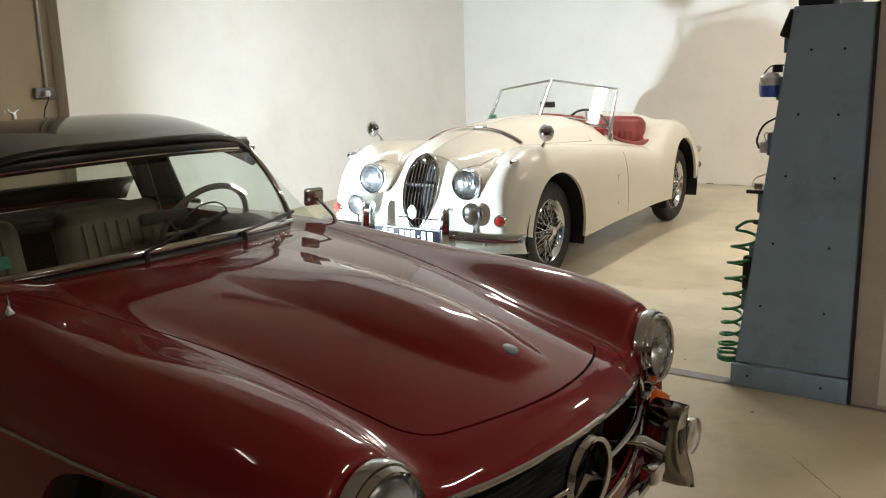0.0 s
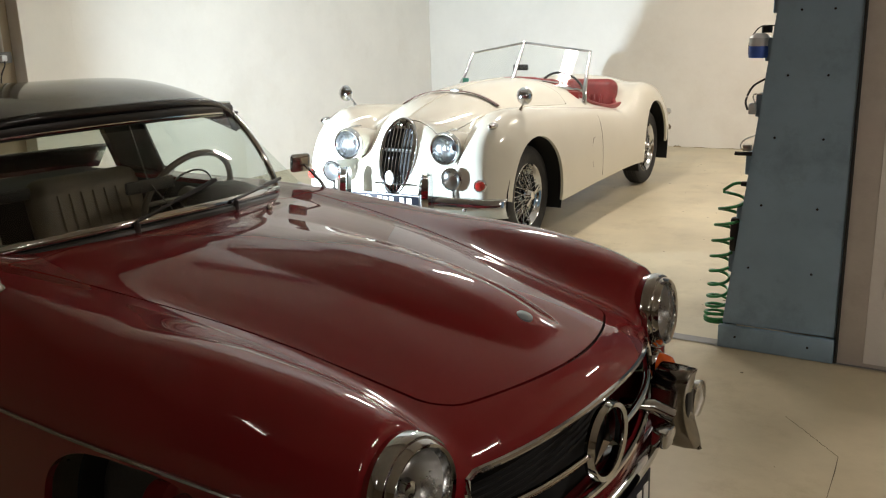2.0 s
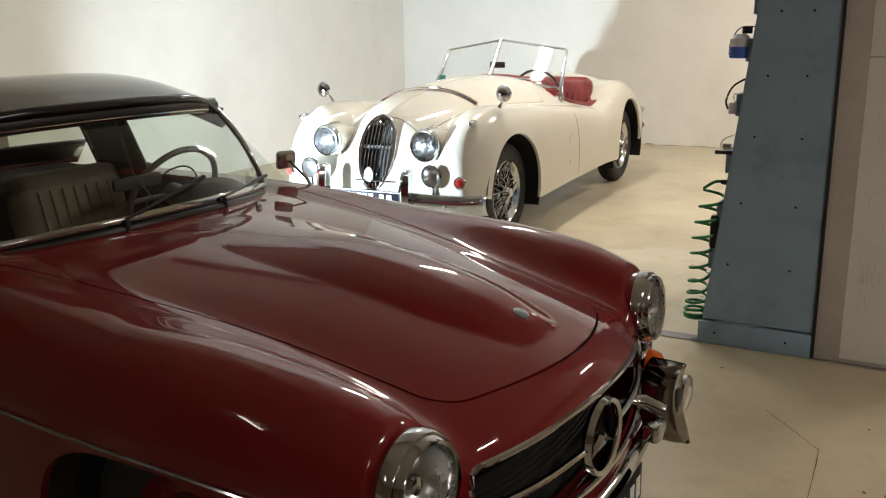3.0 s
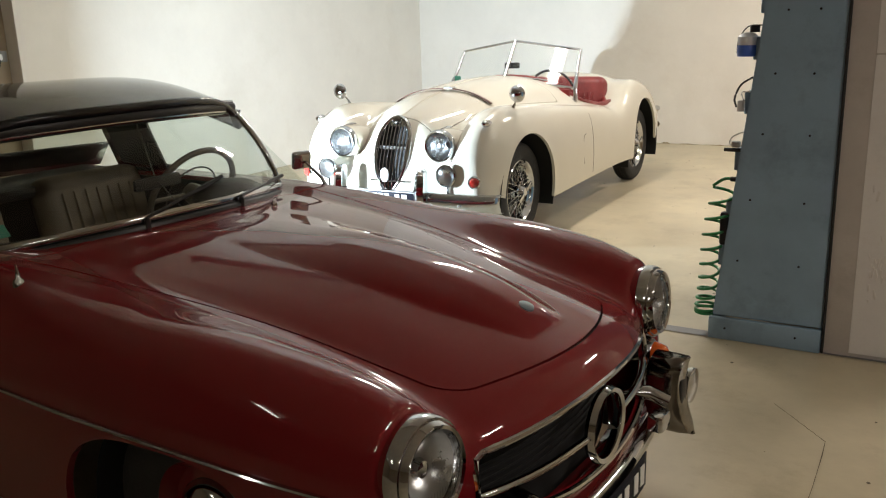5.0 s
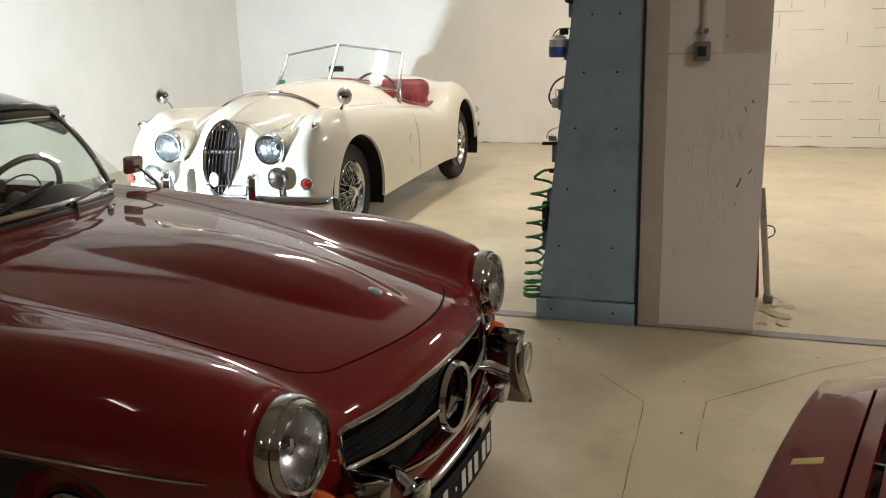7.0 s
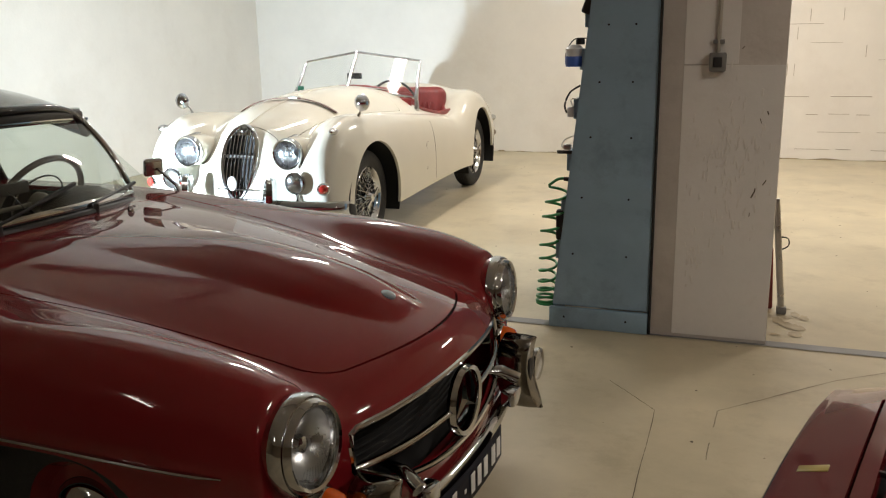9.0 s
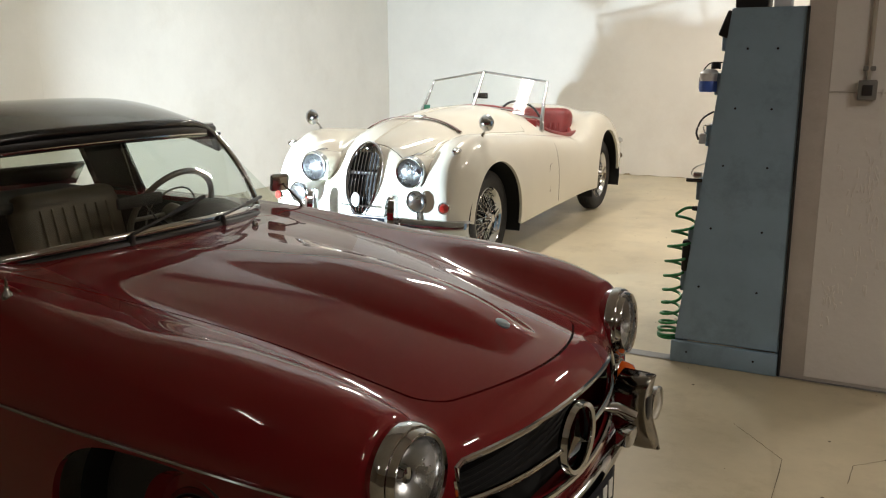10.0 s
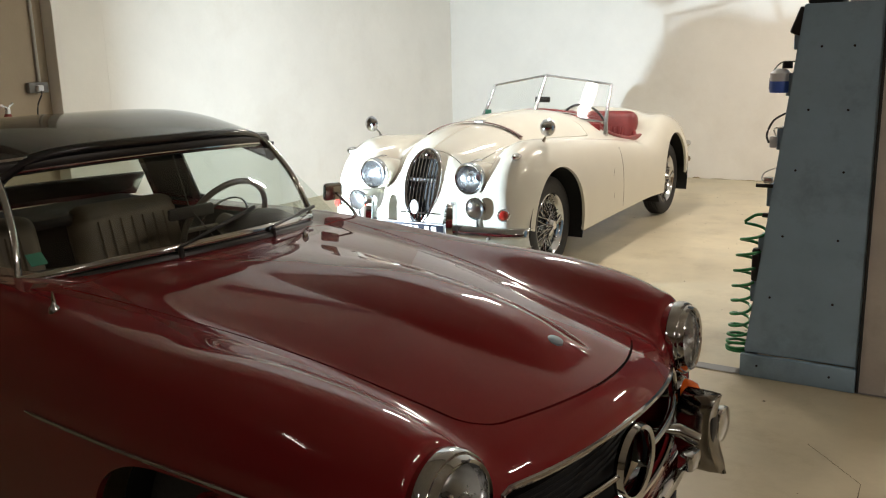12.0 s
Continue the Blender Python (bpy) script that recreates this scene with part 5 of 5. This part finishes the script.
rack_item("hung_pliers", "steel and black hand tool hung on the rack", "tool", [
    ("handle", sweep([(x, 0.05, 0.905), (x - 0.085, 0.05, 0.905)], 0.009, 8), BLACKPLASTIC),
    ("jaw", box((x - 0.035, 0.06, 0.93), (0.04, 0.02, 0.03), 0.006), STEEL),
    ("wire", sweep(smooth_line([(x, 0.05, 0.99), (x - 0.05, 0.05, 0.965), (x - 0.06, 0.05, 0.93), (x - 0.01, 0.05, 0.925)], 6), 0.003, 6), STEEL)])
x = rack_left(0.50)
rack_item("air_gun", "black air tool hung at the rack's side", "tool", [
    ("grip", box((x - 0.02, 0.06, 0.53), (0.04, 0.04, 0.16), 0.012), BLACKPLASTIC),
    ("nozzle", sweep([(x - 0.02, 0.06, 0.44), (x - 0.07, 0.06, 0.42)], 0.008, 8), WORNRED)])
# coiled hose from the rack's side
hose = tagged(empty("air_hose", BUILD @ Matrix.Translation((0, 2.0, 0))), "coiled green air hose hanging from the rack", "hose")
coil = smooth_line([(rack_left(0.77) + 0.0, 0.07, 0.765), (rack_left(0.77) - 0.06, 0.07, 0.765), (rack_left(0.7) - 0.105, 0.08, 0.73)], 6)
turns = 11
for i in range(turns * 22):
    t = i / (turns * 22)
    a = -2 * math.pi * t * turns + math.pi
    z = 0.72 - 0.625 * (1 - (1 - t) ** 1.55) + 0.010 * math.sin(7 * t)
    cx = rack_left(z) - 0.055 - 0.012 * math.sin(5 * t)
    coil.append(Vector((cx + (0.050 + 0.006 * math.sin(9 * t)) * math.cos(a), 0.08 + 0.055 * math.sin(a), z)))
part("coil", sweep(coil, 0.0075, 8), GREEN, hose, "green nylon coil")
part("coupling", sweep([(rack_left(0.77) + 0.02, 0.07, 0.765), (rack_left(0.77) - 0.035, 0.07, 0.765)], [0.014, 0.011], 12), BLACKPLASTIC, hose, "black coupling")
rack_item("rack_top_box", "dark box of tools on top of the rack", "tool box", [
    ("box", box((0.72, 0.12, TOPZ + 0.05), (0.14, 0.16, 0.10), 0.01), BLACKPLASTIC),
    ("white_case", box((0.85, 0.10, TOPZ + 0.045), (0.07, 0.12, 0.09), 0.008), WHITEPLASTIC)])
part("top_edge", moved(box((0, 0, 0), (0.05, 0.10, 0.12), 0.01), Matrix.Translation((rack_left(1.63) - 0.012, 0.08, 1.63)) @ Matrix.Rotation(0.35, 4, "Y")), BLACKPLASTIC, rack)

# leaning bar and red jack handle behind the pillar
bar = tagged(empty("leaning_bar", BUILD @ Matrix.Translation((1.56, 2.55, 0))), "worn steel bar leaning on the pillar", "tool")
part("bar", sweep([(0.045, -0.02, 0.01), (-0.02, 0.0, 0.62)], 0.018, 10), STEEL, bar)
part("foot", box((0.045, -0.02, 0.02), (0.05, 0.05, 0.04), 0.008), GREYPLASTIC, bar)
part("cord", sweep(smooth_line([(0.0, -0.01, 0.42), (0.05, 0, 0.41), (0.055, 0, 0.37), (0.01, 0, 0.34)], 6), 0.004, 6), BLACKPLASTIC, bar)
tool = tagged(empty("red_tool", BUILD @ Matrix.Translation((1.545, 2.62, 0))), "worn red steel tool standing behind the pillar", "tool")
part("shaft", moved(box((0, 0, 0.17), (0.035, 0.05, 0.34), 0.008), Matrix.Rotation(-0.05, 4, "Y")), WORNRED, tool)

# socket on the recessed wall
sock = tagged(empty("wall_socket", BUILD @ Matrix.Translation((LEFT - 0.08, 2.20, 1.366))), "grey double wall socket with a plugged-in lead", "socket")
part("housing", box((0.025, 0, 0), (0.05, 0.17, 0.085), 0.008), GREYPLASTIC, sock)
part("plug", box((0.075, -0.01, -0.005), (0.05, 0.05, 0.05), 0.012), WHITEPLASTIC, sock)
part("lead", sweep(smooth_line([(0.09, -0.01, -0.02), (0.10, -0.02, -0.06), (0.06, -0.04, -0.16), (0.03, -0.04, -0.40)], 6), 0.006, 8), BLACKPLASTIC, sock)
part("conduit", sweep([(0.014, 0.03, 0.04), (0.014, 0.03, CEIL - 1.38)], 0.014, 10), CONDUIT, sock, "painted conduit")
fire = tagged(empty("red_canister", BUILD @ Matrix.Translation((LEFT + 0.05, 1.86, 0))), "small red canister with a valve, held on the recessed wall", "canister")
part("body", revolve([(0, 0.97), (0.08, 0.97), (0.085, 1.0), (0.085, 1.06), (0.07, 1.12), (0.03, 1.16), (0.02, 1.18)], 28), WORNRED, fire)
part("band", revolve([(0.087, 1.02), (0.087, 1.07)], 28), BLUEPLASTIC, fire)
part("bracket", box((-0.10, 0, 1.02), (0.06, 0.10, 0.04), 0.006), STEEL, fire)
part("valve", join(box((0, 0, 1.20), (0.04, 0.03, 0.05), 0.008), sweep([(0, -0.05, 1.25), (0, 0, 1.22), (0, 0.05, 1.26)], 0.010, 8)), STEEL, fire)

# floor joints and painted line
def mark(name, pts, width, mat, label, z=0.002):
    rows = []
    for i, p in enumerate(pts):
        a, b = Vector(pts[max(i - 1, 0)]), Vector(pts[min(i + 1, len(pts) - 1)])
        n = (b - a).normalized().orthogonal() * width / 2
        w = 0.6 + 0.8 * random.random() if mat is CRACK else 1.0
        rows.append([(p[0] - n.x * w, p[1] - n.y * w, z), (p[0] + n.x * w, p[1] + n.y * w, z)])
    ob = part(name, clip_grid(np.array(rows), np.ones((len(pts), 2))), mat)
    ob.matrix_world = BUILD
    return tagged(ob, label, "floor marking", kind="structure")


def jitter(a, b, n=24, k=0.004):
    return [(a[0] + (b[0] - a[0]) * i / n + random.uniform(-k, k), a[1] + (b[1] - a[1]) * i / n + random.uniform(-k, k)) for i in range(n + 1)]


mark("trim_floor_line", [(-0.6, 2.035), (1.5, 2.015), (6.4, 1.97)], 0.078, LINEPAINT, "grey painted line across the concrete floor", 0.004)
for k, (a, b) in enumerate([((0.87, 1.345), (1.09, 1.09)), ((1.09, 1.09), (1.089, -1.6)), ((1.329, 1.153), (1.80, 1.62)), ((1.329, 1.153), (1.320, 1.0)), ((1.31, 0.86), (1.305, 0.72)), ((1.80, 1.62), (3.6, 2.9))]):
    mark("trim_floor_joint", jitter(a, b, 24, 0.002), 0.0028, CRACK, "thin broken joint in the concrete floor")
# specks, a dirty patch by the pillar's foot and grime at the foot of the back wall
rnd = random.Random(21)


def blot(u, v, ru, rv, z=0.0025, n=14):
    return [(u, v, z)] + [(u + ru * rnd.uniform(0.6, 1.1) * math.cos(2 * math.pi * i / n), v + rv * rnd.uniform(0.6, 1.1) * math.sin(2 * math.pi * i / n), z) for i in range(n)], [(0, i + 1, (i + 1) % n + 1) for i in range(n)]


specks = part("floor_specks", join(*[blot(rnd.uniform(-1.5, 4.5), rnd.uniform(-1.0, 7.5), *(2 * [rnd.uniform(0.003, 0.010)]), n=6) for _ in range(230)]), CRACK)
specks.matrix_world = BUILD
tagged(specks, "small dark specks of dirt on the floor", "dirt", kind="stuff")
patches = part("floor_stains", join(*[blot(rnd.gauss(1.62, 0.05), rnd.gauss(2.36, 0.10), rnd.uniform(0.015, 0.05), rnd.uniform(0.02, 0.06), 0.0022 + 0.0001 * i) for i in range(16)]), STAIN)
patches.matrix_world = BUILD
tagged(patches, "brown grime stains by the pillar foot", "stain", kind="stuff")
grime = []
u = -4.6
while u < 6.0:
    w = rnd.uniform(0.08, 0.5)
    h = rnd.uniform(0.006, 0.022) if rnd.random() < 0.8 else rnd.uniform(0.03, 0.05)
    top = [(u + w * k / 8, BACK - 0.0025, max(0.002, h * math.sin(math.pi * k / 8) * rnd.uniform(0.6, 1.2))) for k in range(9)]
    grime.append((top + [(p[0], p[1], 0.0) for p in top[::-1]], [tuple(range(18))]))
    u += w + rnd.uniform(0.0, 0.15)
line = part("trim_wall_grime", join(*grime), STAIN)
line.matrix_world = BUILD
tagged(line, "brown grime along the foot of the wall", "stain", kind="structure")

# block joints in the back wall beyond the pillar
joints = random.Random(4)
for r in range(8):
    z = 0.12 + 0.20 * r
    u = 1.2
    while u < 5.4:
        w = joints.uniform(0.12, 0.45)
        if joints.random() < 0.45:
            ob = part("trim_block_joint", box((u + w / 2, BACK - 0.001, z + joints.uniform(-0.004, 0.004)), (w, 0.004, joints.uniform(0.003, 0.007))), JOINT)
            ob.matrix_world = BUILD
            tagged(ob, "dark open joint in the painted block wall", "wall", kind="structure")
        u += w + joints.uniform(0.03, 0.25)
    for _ in range(2):
        uu = joints.uniform(1.4, 5.2)
        ob = part("trim_block_joint", box((uu, BACK - 0.001, z + 0.1), (0.005, 0.004, 0.13)), JOINT)
        ob.matrix_world = BUILD
        tagged(ob, "dark open joint in the painted block wall", "wall", kind="structure")

# ---- low red sports car, only its nose comes into view ----
wedge = tagged(empty("red_sports_car", Matrix.Translation((1.455, -0.53, 0)) @ Matrix.Rotation(radians(171), 4, "Z")), "low red wedge-shaped sports car with black bonnet vents", "car")
W_TOP = Line((-4.1, 0.80), (-3.2, 0.92), (-2.0, 0.88), (-1.2, 0.86), (-0.6, 0.755), (-0.25, 0.66), (-0.04, 0.60))
W_EY = Line((-4.1, 0.62), (-2.0, 0.66), (-0.6, 0.70), (-0.04, 0.70))
W_EZ = Line((-4.1, 0.80), (-2.0, 0.86), (-1.0, 0.84), (-0.5, 0.735), (-0.25, 0.655), (-0.04, 0.580))
W_OY = Line((-4.1, 0.80), (-2.0, 0.86), (-0.6, 0.86), (-0.25, 0.85), (-0.04, 0.825))
W_OZ = Line((-4.1, 0.62), (-2.0, 0.62), (-0.5, 0.58), (-0.04, 0.52))
W_LZ = Line((-4.1, 0.25), (-0.04, 0.22))


def wedge_car():
    xs = np.concatenate([np.linspace(-4.1, -0.55, 40), np.linspace(-0.54, -0.04, 100)])
    g = sections(xs, [(0.0, W_TOP), (lambda x: float(W_EY(x)) * 0.5, W_TOP), (W_EY, W_EZ), (W_OY, W_OZ), (W_OY, W_LZ)], 9)
    g = np.concatenate([dome(g[0], -0.1, (0, 0.45), 8, 0.6)[::-1], g, dome(g[-1], 0.04, (0, 0.40), 8, 0.5)])
    w = np.clip((g[:, :, 0] + 0.8) / 0.8, 0, 1)
    g[:, :, 0] -= w * (0.035 * g[:, :, 1] ** 2 + 0.01 * g[:, :, 1] ** 6)
    X, Y, Z = g[:, :, 0], g[:, :, 1], g[:, :, 2]
    f = np.ones_like(X)
    for cx in (-0.85, -3.2):
        f = np.where(np.abs(Y) > 0.6, np.minimum(f, ellipse_field(X, Z, cx, 0.30, 0.34, 0.33)), f)
    line = np.abs(X + 0.165 + 0.02 * Y ** 2) - 0.004
    f = np.where((np.abs(Y) < 0.60) & (Z > 0.5), np.minimum(f, line), f)
    for cx in (-0.215, -0.257, -0.299, -0.341):
        slot = np.maximum(np.abs(X - cx + 0.02 * Y ** 2) - 0.011, np.abs(Y) - 0.56)
        f = np.where(Z > 0.4, np.minimum(f, slot), f)
    for s in (1, -1):
        f = np.where(Z > 0.4, np.minimum(f, np.maximum(np.abs(X + 0.25) - 0.014, np.abs(Y - 0.71 * s) - 0.045)), f)
    part("body", rimmed(clip_grid(g, f), 0.02), RED_TWO, wedge, "red bodywork with panel gaps")
    low = g.copy()
    low[:, :, 2] -= 0.035
    part("vent_lining", clip_grid(low, np.minimum(np.where(Z > 0.56, 1.0, -1.0), 0.65 + X + 0 * Y)), DARK, wedge)
    for cx in (-0.215, -0.257, -0.299, -0.341):
        for y in (-0.4, -0.2, 0.0, 0.2, 0.4):
            part("vent_bridge", box((cx, y, float(W_TOP(cx)) - 0.012), (0.024, 0.010, 0.012), 0.002), BLACKPLASTIC, wedge)
    badge = box((0, 0, 0), (0.062, 0.030, 0.005), 0.002)
    z = float(g[:, :, 2].flat[np.argmin((X + 0.07) ** 2 + (Y + 0.255) ** 2 + np.where(Z > 0.5, 0, 9))])
    part("badge", moved(badge, Matrix.Translation((-0.085, -0.205, z + 0.0045)) @ Matrix.Rotation(radians(17), 4, "Y")), YELLOW, wedge, "small yellow enamel badge")
    cabin = [[(-1.25 - 0.55 * t - 1.2 * max(t - 0.5, 0), y, 0.79 + 0.33 * math.sin(min(t * 1.3, 1) * math.pi / 2) - 0.05 * y * y) for y in np.linspace(-0.55, 0.55, 11)] for t in np.linspace(0, 1, 12)]
    thicken(part("cabin_roof", clip_grid(np.array(cabin), np.ones((12, 11))), BLACK, wedge), 0.02)
    for s in (1, -1):
        for cx in (-0.85, -3.2):
            disc_wheel(wedge, cx, 0.70 * s, s, 0.31)
    part("underside", box((-2.1, 0, 0.24), (3.6, 1.2, 0.08), 0.02), DARK, wedge)


wedge_car()

# ---- ceiling fittings and the work light ----
for k, (u, v, power) in enumerate(STRIPS):
    f = tagged(empty("ceiling_light", BUILD @ Matrix.Translation((u, v, CEIL))), "white batten ceiling light with a lit diffuser", "ceiling light", group="ceiling lights")
    part("batten", box((0, 0, -0.03), (0.07, 1.30, 0.05), 0.006), WHITEPLASTIC, f)
    part("diffuser", box((0, 0, -0.085), (0.12, 1.24, 0.05), 0.015), TUBEGLOW, f, "lit diffuser")
    for s in (1, -1):
        part("end_cap", box((0, 0.635 * s, -0.08), (0.13, 0.03, 0.065), 0.006), WHITEPLASTIC, f)
work = tagged(empty("work_light", look(FLOOD, FLOOD_AIM)), "portable work light standing on the floor", "lamp")
part("housing", box((0, 0, 0.035), (0.22, 0.17, 0.05), 0.012), BLACKPLASTIC, work)
part("panel", box((0, 0, 0.006), (0.18, 0.13, 0.006)), FLOODGLOW, work, "lit white panel")
stand = tagged(empty("lamp_stand", Matrix.Translation((FLOOD.x, FLOOD.y - 0.04, 0))), "black tripod stand under the work light", "stand")
part("pole", sweep([(0, 0, 0.12), (0, 0, FLOOD.z - 0.08)], 0.012, 10), BLACKPLASTIC, stand)
for k in range(3):
    a = 2 * math.pi * k / 3
    part("leg", sweep([(0, 0, 0.30), (0.22 * math.cos(a), 0.22 * math.sin(a), 0.008)], 0.009, 8), BLACKPLASTIC, stand)
